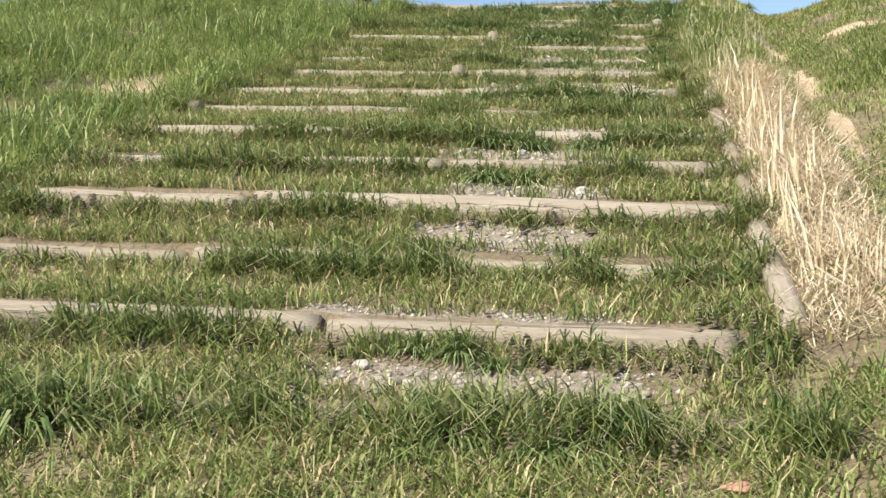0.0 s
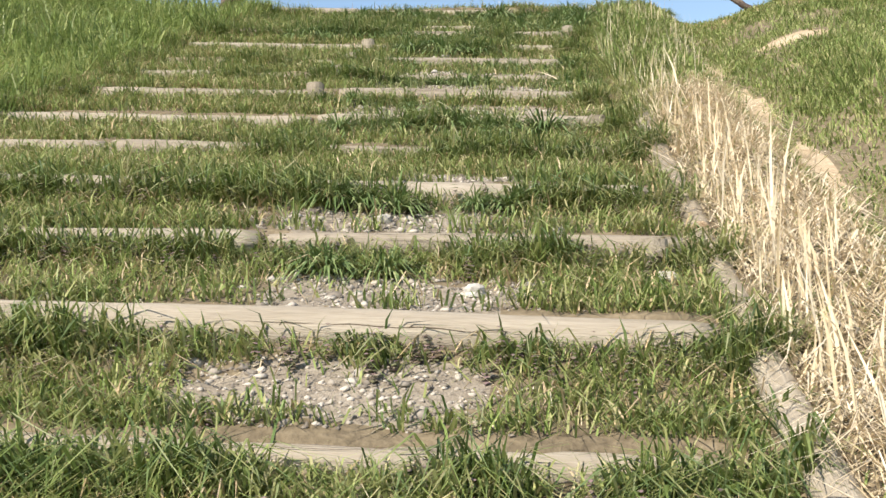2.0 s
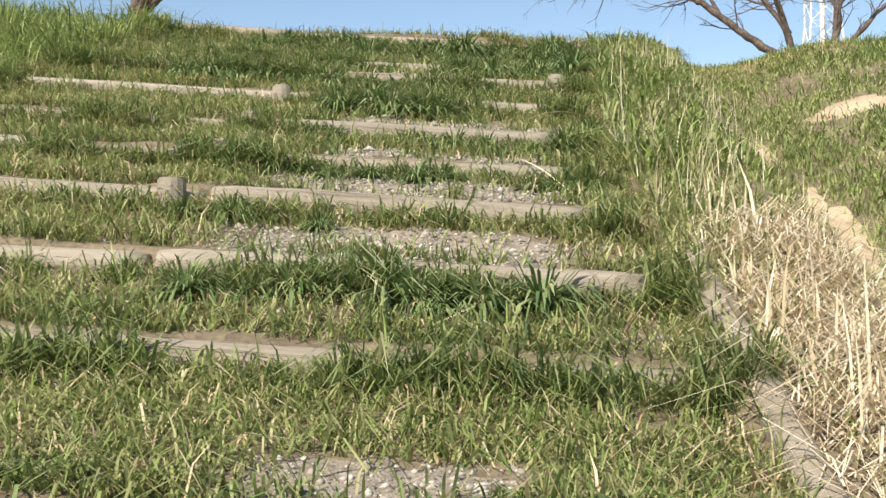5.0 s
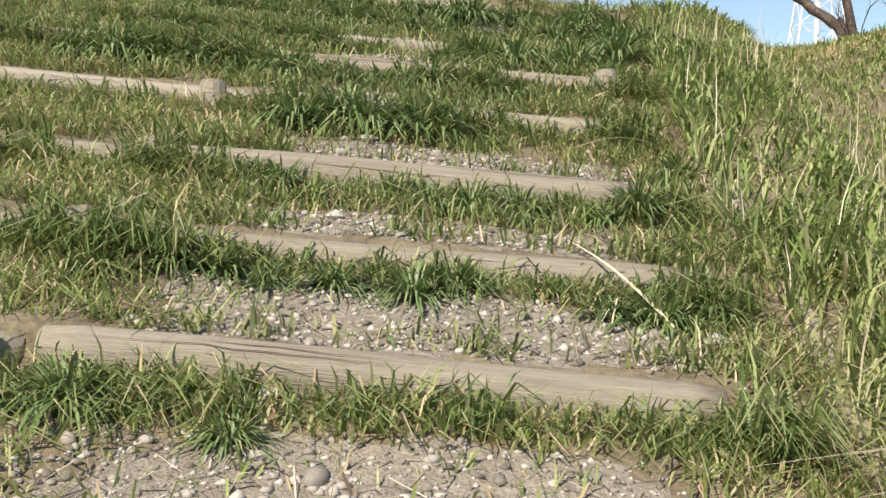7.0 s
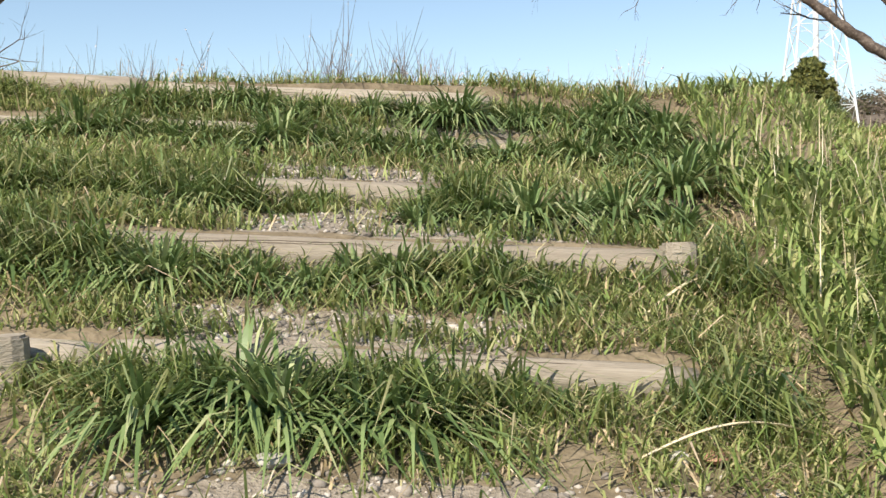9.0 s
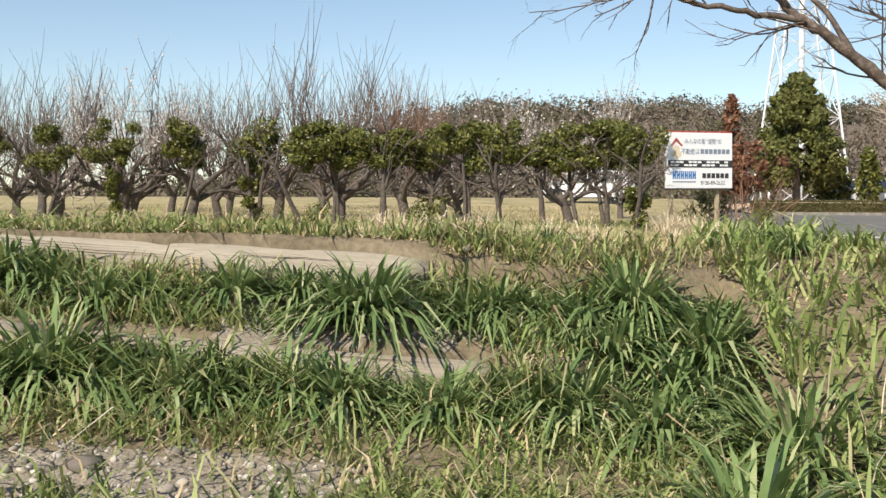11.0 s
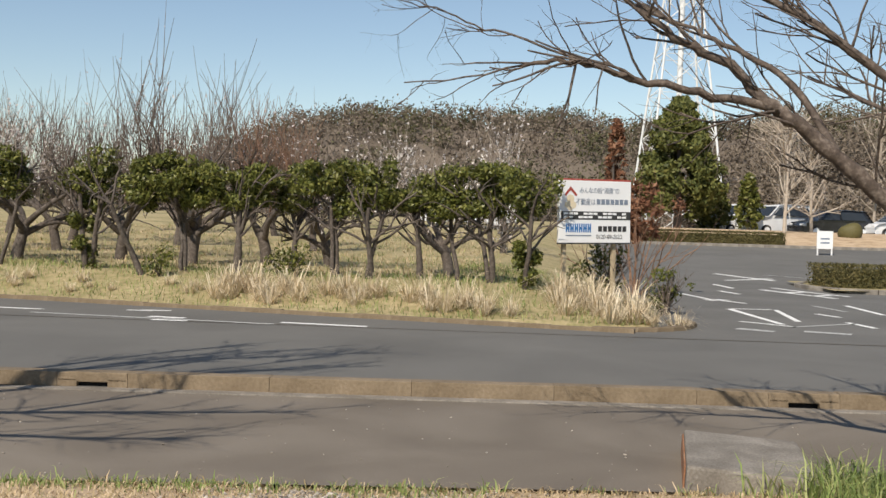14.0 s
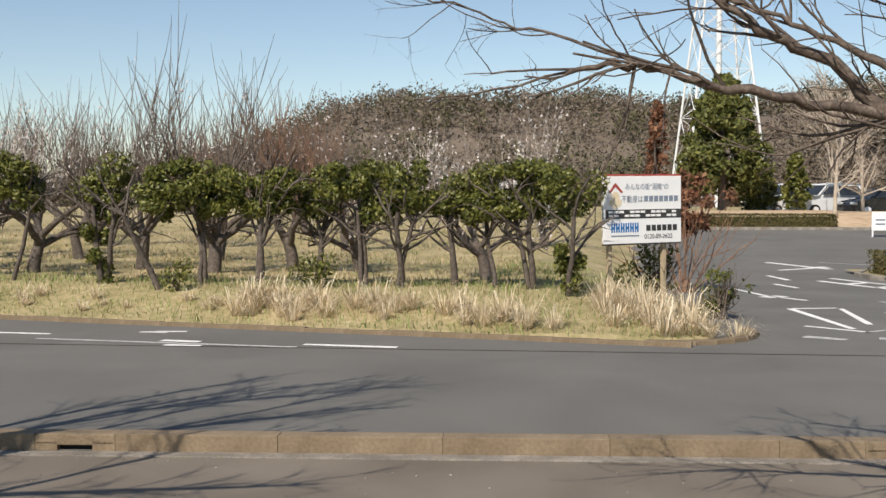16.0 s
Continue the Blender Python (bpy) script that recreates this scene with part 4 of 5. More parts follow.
def fork(rg, paths, p, d, L, r, level, spec):
    """A limb and what it bears; spec[level]: (children, length factor, spread, wobble, upward pull)."""
    kids, lf, spread, wob, up = spec[level]
    pts, rad = limb(rg, p, d, L, r, r * (0.55 if level + 1 < len(spec) else 0.25), wob, up)
    paths.append((pts, rad))
    if level + 1 >= len(spec):
        return
    for k in range(kids):
        i = rg.integers(2, len(pts))
        t = pts[min(i, len(pts) - 1)] - pts[i - 1]
        t /= np.linalg.norm(t) + 1e-9
        e = t + rg.normal(0, spread, 3)
        fork(rg, paths, pts[i], e, L * lf * rg.uniform(0.7, 1.2), rad[i] * 0.7, level + 1, spec)

def leaf_cloud(rg, centres, radii, n, size, flat=0.8, shell=0.55):
    """Small folded leaves scattered through lumpy clumps."""
    c = rg.integers(0, len(centres), n)
    d = rg.normal(0, 1, (n, 3))
    d /= np.linalg.norm(d, axis=1)[:, None]
    r = rg.uniform(shell, 1.05, n) ** 0.7
    P = np.asarray(centres)[c] + d * r[:, None] * np.asarray(radii)[c]
    a = rg.normal(0, 1, (n, 3))
    a /= np.linalg.norm(a, axis=1)[:, None]
    b = np.cross(a, d + rg.normal(0, 0.5, (n, 3)))
    b /= np.linalg.norm(b, axis=1)[:, None] + 1e-9
    s = size * rg.uniform(0.6, 1.4, n)[:, None]
    V = np.stack([P - a * s, P + b * s * 0.45, P + a * s, P - b * s * 0.45], 1).reshape(-1, 3)
    T = (np.arange(n) * 4)[:, None, None] + np.array([[[0, 1, 2], [0, 2, 3]]])
    return V, T.reshape(-1, 3)

def ground_at(x, y):
    return float(height(x, y))

# clipped hedge shrubs along the far verge
def shrub(x, y, top, width, seed, lean=0.0, lush=1.0, skirt=False):
    rg = np.random.default_rng(seed)
    z = ground_at(x, y)
    root = empty("hedge_shrub", pose(x, y, z - 0.05), "evergreen hedge shrub with bare crooked trunk and clipped leafy top", "shrub", "hedge shrubs along the road")
    paths = []
    top = top + rg.uniform(0.2, 0.42)
    H = top - z
    for k in range(rg.integers(1, 3)):
        pts, rad = limb(rg, (0.06 * k, 0.05 * k, 0), (lean + rg.normal(0, 0.14), rg.normal(0, 0.1), 1), H * 0.62, 0.06 * rg.uniform(0.7, 1.1), 0.035, 0.08)
        paths.append((pts, rad))
        for j in range(6):
            q = pts[rg.integers(3, 7)]
            fork(rg, paths, q, (rg.normal(0, 0.8), rg.normal(0, 0.5), 0.8), H * 0.36, 0.026, 0, [(2, 0.6, 0.5, 0.15, 0.02), (0, 0, 0, 0.2, 0)])
    tubes_mesh("trunk", paths, M_BARK, root)
    n = 10
    cs = np.stack([rg.uniform(-0.5, 0.5, n) * width + lean * H * 0.6, rg.uniform(-0.28, 0.28, n), H * rg.uniform(0.58, 0.93, n)], 1)
    rs = np.stack([rg.uniform(0.13, 0.36, n), rg.uniform(0.15, 0.3, n), rg.uniform(0.12, 0.28, n)], 1)
    if skirt:
        cs = np.concatenate([cs, np.stack([rg.uniform(-0.2, 0.2, 8), rg.uniform(-0.12, 0.12, 8), H * rg.uniform(0.05, 0.65, 8)], 1)])
        rs = np.concatenate([rs, np.full((8, 3), 0.15)])
    V, T = leaf_cloud(rg, cs, rs, int(5200 * width * lush), 0.042, shell=0.3)
    tri_mesh("crown", V, T, [M_HEDGE], parent=root)
for i, (x, y, top, w, ln, sk) in enumerate(((-6.0, 18.75, 2.42, 1.0, 0.0, True), (-4.75, 17.9, 2.42, 0.95, 0.02, False), (-4.15, 18.3, 2.35, 0.8, 0.1, False), (-3.15, 18.1, 2.5, 1.05, 0.12, False), (-1.35, 17.8, 2.3, 0.9, -0.05, False),
                                           (-0.75, 17.5, 2.3, 0.8, 0.12, False), (0.2, 17.7, 2.28, 0.85, 0.1, False), (0.85, 17.6, 2.26, 0.8, 0.08, False), (1.4, 17.3, 2.25, 0.75, 0.0, False), (1.95, 16.6, 2.32, 0.7, 0.06, True),
                                           (-7.9, 19.6, 2.5, 1.0, 0.05, False), (-9.6, 20.1, 2.7, 1.1, 0.0, True), (-11.5, 20.8, 2.5, 1.1, 0.0, False), (-13.5, 21.5, 2.6, 1.1, 0.0, False), (-2.2, 18.4, 2.2, 0.6, 0.1, False))):
    shrub(x, y, top, w, 300 + i, ln, 1.0 if i < 10 else 0.8, sk)
# low sprouts at the trunks' feet
for i, (x, y) in enumerate(((-2.35, 17.9), (-2.0, 17.6), (-4.4, 17.7), (3.05, 18.4), (4.35, 17.0))):
    rg = np.random.default_rng(700 + i)
    root = empty("sprout_shrub", pose(x, y, ground_at(x, y) - 0.02), "small leafy evergreen sprout in the dry grass", "shrub", "sprouts under the hedge")
    pp = [limb(rg, (0, 0, 0), (rg.normal(0, 0.4), rg.normal(0, 0.3), 1), 0.45, 0.012, 0.004) for _ in range(5)]
    tubes_mesh("woody_stem", pp, M_BARK, root)
    V, T = leaf_cloud(rg, np.array([[0, 0, 0.3], [0.1, 0, 0.42], [-0.12, 0.05, 0.2]]), np.full((3, 3), 0.2), 260, 0.04)
    tri_mesh("leaves", V, T, [M_HEDGE], parent=root)

# plum trees of the orchard
def plum(seed, blossom, shoots, twig):
    rg = np.random.default_rng(seed)
    root = empty("plum_tree", pose(0, 0, 0), "", "tree", "plum trees of the orchard")
    thick, thin = [], []
    pts, rad = limb(rg, (0, 0, -0.05), (rg.normal(0, 0.2), rg.normal(0, 0.2), 1), 0.75, 0.13, 0.10, 0.1, n=5)
    thick.append((pts, rad))
    for k in range(5):
        a = k * 1.257 + rg.uniform(-0.3, 0.3)
        fork(rg, thick, pts[-1 - k % 2], (math.cos(a), math.sin(a), 0.75), 1.25, 0.07, 0, [(3, 0.75, 0.45, 0.14, 0.03), (3, 0.7, 0.5, 0.16, 0.03), (0, 0, 0, 0.15, 0.04)])
    ends = [(p, r) for p, r in thick[1:]]
    for p, r in ends:
        for j in range(shoots):
            q = p[rg.integers(2, len(p))]
            thin.append(limb(rg, q, (rg.normal(0, 0.38), rg.normal(0, 0.38), 1), rg.uniform(0.5, 1.55), 0.0085, 0.003, 0.05, 0.03, n=4))
    tubes_mesh("trunk", thick, M_BARK, root)
    tubes_mesh("shoot_tangle", thin, twig, root, "thin upright shoots")
    if blossom:
        n = blossom
        pick = rg.integers(0, len(thin), n)
        t = rg.uniform(0, 1, n)
        P = np.array([thin[i][0][0] + (thin[i][0][-1] - thin[i][0][0]) * u for i, u in zip(pick, t)])
        V, T = leaf_cloud(rg, P, np.full((n, 3), 0.02), n * 2, 0.03, shell=0.1)
        tri_mesh("blossom", V, T, [M_BLOSSOM], parent=root, smooth=False)["label"] = "small white plum blossom"
    return root
kinds = [plum(50, 120, 4, M_TWIG), plum(51, 420, 4, M_TWIG), plum(52, 200, 4, M_REDTWIG), plum(53, 1700, 4, M_PALETWIG)]
texts = ["bare old plum tree with dark crooked limbs and upright shoots", "old plum tree with a few white blossoms", "bare plum tree with reddish upright shoots", "old plum tree in white blossom"]
for o, tx in zip(kinds, texts):
    o["label"] = tx
used = set()
rp = random.Random(9)
for k, x, y, s in ((3, 0.8, 19.7, 0.92), (0, -4.6, 21.4, 1.18), (2, -3.0, 21.6, 1.05), (1, -1.7, 21.6, 0.85), (0, -6.3, 22.3, 1.1), (1, -8.3, 21.6, 1.1), (3, -10.2, 22.4, 1.1), (0, -12.2, 22.8, 1.1), (1, -5.4, 25.6, 1.15), (0, -8.9, 26.2, 1.1),
                   (3, -11.8, 27.0, 1.15), (0, -14.5, 25.2, 1.1), (1, -15.5, 29.0, 1.2), (0, -2.7, 29.5, 1.0), (2, -6.8, 30.5, 1.1), (0, -10.2, 31.5, 1.1), (1, -18.5, 28.0, 1.2), (0, -13.0, 34.0, 1.2), (0, -17.5, 35.0, 1.2), (1, -7.8, 37.0, 1.1), (0, -4.6, 36.0, 1.0), (1, -21.5, 32.0, 1.2), (0, 2.9, 31.0, 0.85)):
    m = Matrix.Translation((x, y, ground_at(x, y) - 0.03)) @ Matrix.Rotation(rp.uniform(0, 6.28), 4, "Z") @ Matrix.Scale(s, 4)
    if k not in used:
        used.add(k)
        kinds[k].matrix_world = m
    else:
        c = copy_thing(kinds[k], m)
        c.matrix_basis = m

# cherry trees by the footpath
def cherry(base, curves, seed, label):
    rg = np.random.default_rng(seed)
    root = empty("cherry_tree", pose(*base), label, "tree", "bare cherry trees")
    main, twigs = [], []
    for pts, r0, r1 in curves:
        P = np.array(pts, float) - np.array(base)
        t = np.linspace(0, 1, len(P))
        u = np.linspace(0, 1, len(P) * 4)
        Q = np.stack([np.interp(u, t, P[:, k]) for k in range(3)], 1)
        for _ in range(3):
            Q[1:-1] = (Q[:-2] + 2 * Q[1:-1] + Q[2:]) / 4
        L = np.linalg.norm(np.diff(Q, axis=0), axis=1).sum()
        Q[1:-1] += rg.normal(0, 0.008, (len(Q) - 2, 3))
        main.append((Q, np.linspace(r0, r1, len(Q)) * 0.82 * (1 + 0.06 * np.sin(np.arange(len(Q)) * 1.7))))
        for k in range(int(L * 7)):
            i = rg.integers(int(len(Q) * 0.3), len(Q) - 1)
            d = Q[i + 1] - Q[i]
            d /= np.linalg.norm(d)
            side = rg.normal(0, 0.6, 3)
            side[1] *= 0.8
            side[2] = side[2] * 0.6 + 0.15
            rr = np.interp(i, [0, len(Q)], [r0, r1])
            fork(rg, twigs, Q[i], d + side, rg.uniform(0.25, 0.75), min(0.011, rr * 0.5), 0, [(3, 0.55, 0.5, 0.10, 0.03), (2, 0.55, 0.5, 0.12, 0.02), (0, 0, 0, 0.12, 0.0)])
    for i, c in enumerate(main):
        tubes_mesh("trunk" if i == 0 else "limb", [c], M_CHERRY, root)
    tubes_mesh("twig_tangle", twigs, M_CHERRY, root, "fine bare twigs with buds")
    return root
B = (3.7, 4.75, 0.0)
cherry(B, [([(3.7, 4.75, -0.1), (3.66, 4.78, 0.5), (3.5, 4.85, 1.0), (3.3, 4.95, 1.35)], 0.13, 0.095),
           ([(3.3, 4.95, 1.3), (3.0, 5.0, 1.52), (2.79, 5.0, 1.68), (2.48, 5.0, 1.93), (2.19, 5.0, 2.17), (2.05, 5.0, 2.24)], 0.075, 0.05),
           ([(2.05, 5.0, 2.23), (1.68, 5.0, 2.30), (1.36, 5.0, 2.34), (1.15, 5.0, 2.40), (0.96, 5.0, 2.46), (0.72, 5.0, 2.46), (0.57, 5.0, 2.42)], 0.036, 0.014),
           ([(2.05, 5.0, 2.24), (1.86, 5.05, 2.47), (1.6, 5.1, 2.58), (1.45, 5.1, 2.68), (1.25, 5.15, 2.84), (0.95, 5.2, 3.05)], 0.044, 0.014),
           ([(0.96, 5.0, 2.46), (0.59, 4.95, 2.56), (0.32, 4.95, 2.64), (0.04, 4.9, 2.71), (-0.2, 4.9, 2.78)], 0.012, 0.004),
           ([(2.5, 5.0, 1.92), (2.3, 5.25, 2.4), (2.0, 5.4, 2.62), (1.7, 5.5, 2.78), (1.3, 5.6, 2.95)], 0.036, 0.008),
           ([(3.5, 4.85, 1.0), (3.45, 5.1, 1.7), (3.0, 5.3, 2.4), (2.5, 5.4, 2.8), (2.0, 5.6, 3.1), (1.4, 5.7, 3.4)], 0.06, 0.012),
           ([(3.68, 4.8, 0.45), (3.95, 4.8, 1.2), (4.05, 4.8, 2.0), (4.3, 4.9, 3.0), (4.5, 5.0, 4.2)], 0.09, 0.02),
           ([(3.6, 4.8, 0.7), (3.3, 4.6, 1.6), (3.05, 4.4, 2.4), (2.9, 4.3, 3.4), (2.6, 4.2, 4.4)], 0.07, 0.015),
           ([(3.95, 4.8, 1.2), (4.4, 5.0, 1.7), (5.0, 5.4, 2.3), (5.6, 5.8, 2.7)], 0.06, 0.012),
           ([(4.05, 4.8, 2.0), (4.6, 4.6, 2.6), (5.2, 4.4, 3.2)], 0.04, 0.01),
           ([(4.0, 4.8, 1.6), (4.2, 5.6, 2.2), (4.3, 6.6, 2.7), (4.2, 7.6, 3.0)], 0.05, 0.01),
           ([(3.45, 5.1, 1.7), (3.3, 5.9, 2.3), (3.0, 6.9, 2.7)], 0.04, 0.01)], 81, "bare cherry tree with low spreading limbs by the footpath")
B2 = (-6.00, 4.25, 0.05)
cherry(B2, [([(-5.85, 4.28, 2.0), (-4.9, 3.9, 2.9), (-3.7, 3.6, 3.4), (-2.6, 3.5, 3.7)], 0.08, 0.02),
             ([(-5.85, 4.28, 1.9), (-5.0, 3.4, 2.7), (-4.0, 2.8, 3.2), (-3.2, 2.6, 3.5)], 0.07, 0.02),
             ([(-4.4, 3.75, 3.1), (-3.8, 4.4, 3.6), (-3.0, 4.9, 4.1)], 0.04, 0.012),
             ([(-6.00, 4.25, -0.1), (-5.95, 4.25, 1.0), (-5.80, 4.30, 2.2)], 0.17, 0.13),
            ([(-5.80, 4.30, 2.0), (-5.00, 4.65, 3.0), (-4.10, 5.05, 3.8), (-3.00, 5.35, 4.5)], 0.09, 0.012),
            ([(-5.80, 4.30, 2.0), (-5.40, 5.25, 3.0), (-4.80, 6.25, 3.8), (-4.00, 7.15, 4.4)], 0.09, 0.012),
            ([(-5.80, 4.30, 2.2), (-5.70, 4.35, 3.6), (-5.30, 4.65, 5.0), (-4.80, 4.95, 6.4)], 0.10, 0.015),
            ([(-5.75, 4.35, 3.2), (-4.90, 4.25, 4.2), (-4.00, 4.35, 5.0), (-3.00, 4.45, 5.6)], 0.07, 0.012),
            ([(-5.85, 4.30, 2.6), (-6.70, 4.95, 3.6), (-7.40, 5.55, 4.6)], 0.07, 0.012),
            ([(-5.40, 4.55, 4.4), (-4.60, 5.25, 5.2), (-3.70, 5.75, 5.8)], 0.05, 0.01),
            ([(-5.30, 4.65, 5.0), (-4.40, 4.55, 6.0), (-3.60, 4.45, 6.8)], 0.045, 0.01),
            ([(-4.80, 4.75, 3.2), (-4.20, 5.75, 3.9), (-3.40, 6.75, 4.4)], 0.05, 0.01),
            ([(-4.10, 5.05, 3.8), (-3.20, 5.95, 4.4), (-2.60, 6.65, 4.8)], 0.04, 0.008)], 82, "bare spreading cherry tree beside the footpath")

# big conifer, its neighbours and the car park's edge
def conifer(x, y, z, h, w, n, seed, mat, label, size=0.2):
    rg = np.random.default_rng(seed)
    root = empty("conifer_tree", pose(x, y, z), label, "tree")
    tubes_mesh("trunk", [limb(rg, (0, 0, -0.1), (0, 0, 1), h * 0.8, 0.22 * w / 5, 0.05, 0.01)], M_BARK, root)
    m = 150
    t = rg.uniform(0.0, 1, m) ** 0.8
    rad = w / 2 * np.clip(1 - t, 0.015, 1) ** 0.52 * (0.82 + 0.18 * rg.uniform(-1, 1, m)) * np.where(t < 0.15, 0.8, 1.06)
    a = rg.uniform(0, 6.28, m)
    cs = np.stack([rad * 0.8 * np.cos(a), rad * 0.8 * np.sin(a), h * (0.14 + 0.84 * t)], 1)
    rs = np.stack([0.13 * w * rg.uniform(0.6, 1.2, m)] * 2 + [0.10 * w * rg.uniform(0.6, 1.1, m)], 1) * np.clip(1.15 - 0.6 * t, 0.3, 1)[:, None]
    V, T = leaf_cloud(rg, cs, rs, n, size, shell=0.5)
    tri_mesh("crown", V, T, [mat], parent=root)
conifer(14.75, 56.6, 1.28, 7.35, 5.9, 20000, 91, M_CONIFER, "broad dense dark green conifer on the lawn", 0.15)
conifer(9.0, 45.0, 0.95, 5.3, 1.5, 1400, 92, M_BROWNLEAF, "slim brownish young conifer", 0.12)
conifer(17.3, 58.5, 1.25, 3.0, 2.6, 3000, 93, M_CONIFER, "dark round evergreen under the tall conifer", 0.13)
conifer(18.6, 56.5, 1.25, 3.4, 1.9, 2400, 94, M_HEDGE, "light green bamboo-like shrub at the lawn's edge", 0.13)
def bush(x, y, r, h, n, mat, seed, label, twig=M_REDTWIG, size=0.06):
    rg = np.random.default_rng(seed)
    z = ground_at(x, y)
    root = empty("bush", pose(x, y, z - 0.03), label, "bush")
    paths = []
    for k in range(14):
        fork(rg, paths, (rg.normal(0, 0.08), rg.normal(0, 0.08), 0), (rg.normal(0, 0.3), rg.normal(0, 0.3), 1), h * 0.7, 0.018, 0, [(4, 0.6, 0.4, 0.1, 0.02), (0, 0, 0, 0.12, 0.02)])
    tubes_mesh("woody_stem", paths, twig, root)
    if n:
        m = 26
        cs = np.stack([rg.normal(0, r * 0.42, m), rg.normal(0, r * 0.42, m), h * rg.uniform(0.45 if h > 2 else 0.25, 0.92, m)], 1)
        V, T = leaf_cloud(rg, cs, np.full((m, 3), r * 0.32), n, size, shell=0.1)
        tri_mesh("leaves", V, T, [mat], parent=root)
bush(5.0, 22.2, 0.6, 2.7, 2200, M_BROWNLEAF, 61, "tall rust-brown leafy bush behind the sign")
bush(4.35, 16.9, 0.4, 0.95, 420, M_HEDGE, 63, "grey-green straggly bush at the corner", M_TWIG, 0.04)
bush(3.55, 18.0, 0.5, 1.2, 500, M_HEDGE, 64, "dark leafy bush behind the sign posts", M_TWIG, 0.045)
def bare_tree(x, y, h, seed, mat=M_PALETWIG):
    rg = np.random.default_rng(seed)
    z = ground_at(x, y)
    root = empty("bare_tree", pose(x, y, z - 0.05), "slender pale bare tree by the car park", "tree", "bare trees at the car park")
    paths = []
    pts, rad = limb(rg, (0, 0, 0), (0.03, 0, 1), h * 0.85, 0.11, 0.02, 0.04, n=9)
    paths.append((pts, rad))
    for k in range(18):
        i = rg.integers(2, 9)
        fork(rg, paths, pts[i], (rg.normal(0, 0.7), rg.normal(0, 0.5), 0.9), h * 0.28, 0.045, 0, [(4, 0.6, 0.4, 0.1, 0.03), (3, 0.6, 0.4, 0.1, 0.02), (0, 0, 0, 0.1, 0.02)])
    tubes_mesh("trunk", paths, mat, root)
for x, y, h, s in ((18.3, 50.0, 6.4, 71), (20.6, 52.5, 5.6, 72), (24.5, 50.0, 6.0, 73), (28.0, 62.0, 8.0, 74), (24.0, 66.0, 8.5, 75)):
    bare_tree(x, y, h, s)

# clipped box hedges
def box_hedge(x0, x1, y, depth, h, seed, label):
    rg = np.random.default_rng(seed)
    z = ground_at((x0 + x1) / 2, y) + 0.04
    root = empty("clipped_hedge", pose((x0 + x1) / 2, y, z), label, "hedge", "clipped hedges")
    w = x1 - x0
    part("core", box_bm(-w / 2 + 0.1, w / 2 - 0.1, -depth / 2 + 0.08, depth / 2 - 0.08, 0, h - 0.08, bevel=0.05), M_CLIPPED, root)
    n = int(900 * (w * h + w * depth))
    f = rg.uniform(0, 1, n)
    P = np.stack([rg.uniform(-w / 2, w / 2, n), np.where(f < 0.5, -depth / 2, rg.uniform(-depth / 2, depth / 2, n)), np.where(f < 0.5, rg.uniform(0, h, n), h)], 1)
    e = rg.uniform(0, 1, n) < 0.12
    P[e, 0] = np.sign(P[e, 0]) * w / 2
    P[e, 2] = rg.uniform(0, h, e.sum())
    P[e, 1] = rg.uniform(-depth / 2, depth / 2, e.sum())
    V, T = leaf_cloud(rg, P, np.full((n, 3), 0.05), n, 0.035, shell=0.1)
    tri_mesh("leaves", V, T, [M_CLIPPED], parent=root)
box_hedge(9.9, 16.2, 44.5, 1.2, 0.58, 21, "long low clipped brownish hedge at the car park's edge")
box_hedge(10.75, 15.5, 26.4, 1.3, 0.66, 22, "low clipped hedge on the kerbed island")
def edge_kerb(pts, name, label):
    root = empty(name, pose(0, 0, 0), label, "kerb", kind="structure")
    for (x0, y0), (x1, y1) in zip(pts, pts[1:]):
        L = math.hypot(x1 - x0, y1 - y0)
        o = part("kerb_stone", box_bm(0.003, L - 0.003, -0.08, 0.08, -0.1, 0.13, bevel=0.012), M_CONC, root)
        o.matrix_basis = pose(x0, y0, float(far_rise(x0, y0)), 0, 0, math.degrees(math.atan2(y1 - y0, x1 - x0)))
edge_kerb([(9.6 + i * 1.1, 43.5 - 0.02 * i) for i in range(13)], "hedge_kerb", "pale concrete kerb before the long hedge")
edge_kerb([(16, 24.6), (14.4, 24.4), (12.8, 24.4), (11.6, 24.6), (10.8, 25.0), (10.4, 25.8), (10.4, 26.8), (10.9, 27.6), (11.8, 28.0), (13.2, 28.1), (15, 28.1)], "island_kerb", "pale curved concrete kerb round the island")
isl = sheet("island_lawn", np.linspace(10.5, 30, 14), np.linspace(24.6, 28.0, 6), lambda X, Y: far_rise(X, Y) + 0.09 + 0 * X, [M_ORCHARD])
tagged(isl, "grass strip on the kerbed island", "lawn", kind="structure")
cl = sheet("car_park_lawn", np.linspace(9.6, 40, 20), np.linspace(43.6, 53, 8), lambda X, Y: far_rise(X, Y) + 0.08 + 0.25 * smooth(44, 49, Y) * smooth(9.6, 13, X) + 0 * X, [M_LAWN])
tagged(cl, "pale dead lawn rising before the car park", "lawn", kind="structure")
cl2 = sheet("conifer_lawn", np.linspace(8, 20.2, 12), np.linspace(53.02, 64, 8), lambda X, Y: far_rise(X, Y) + 0.08 + 0.25 * smooth(9.6, 13, X) * (1 - smooth(60, 64, Y)) + 0 * X, [M_LAWN])
tagged(cl2, "pale dead lawn under the conifer", "lawn", kind="structure")

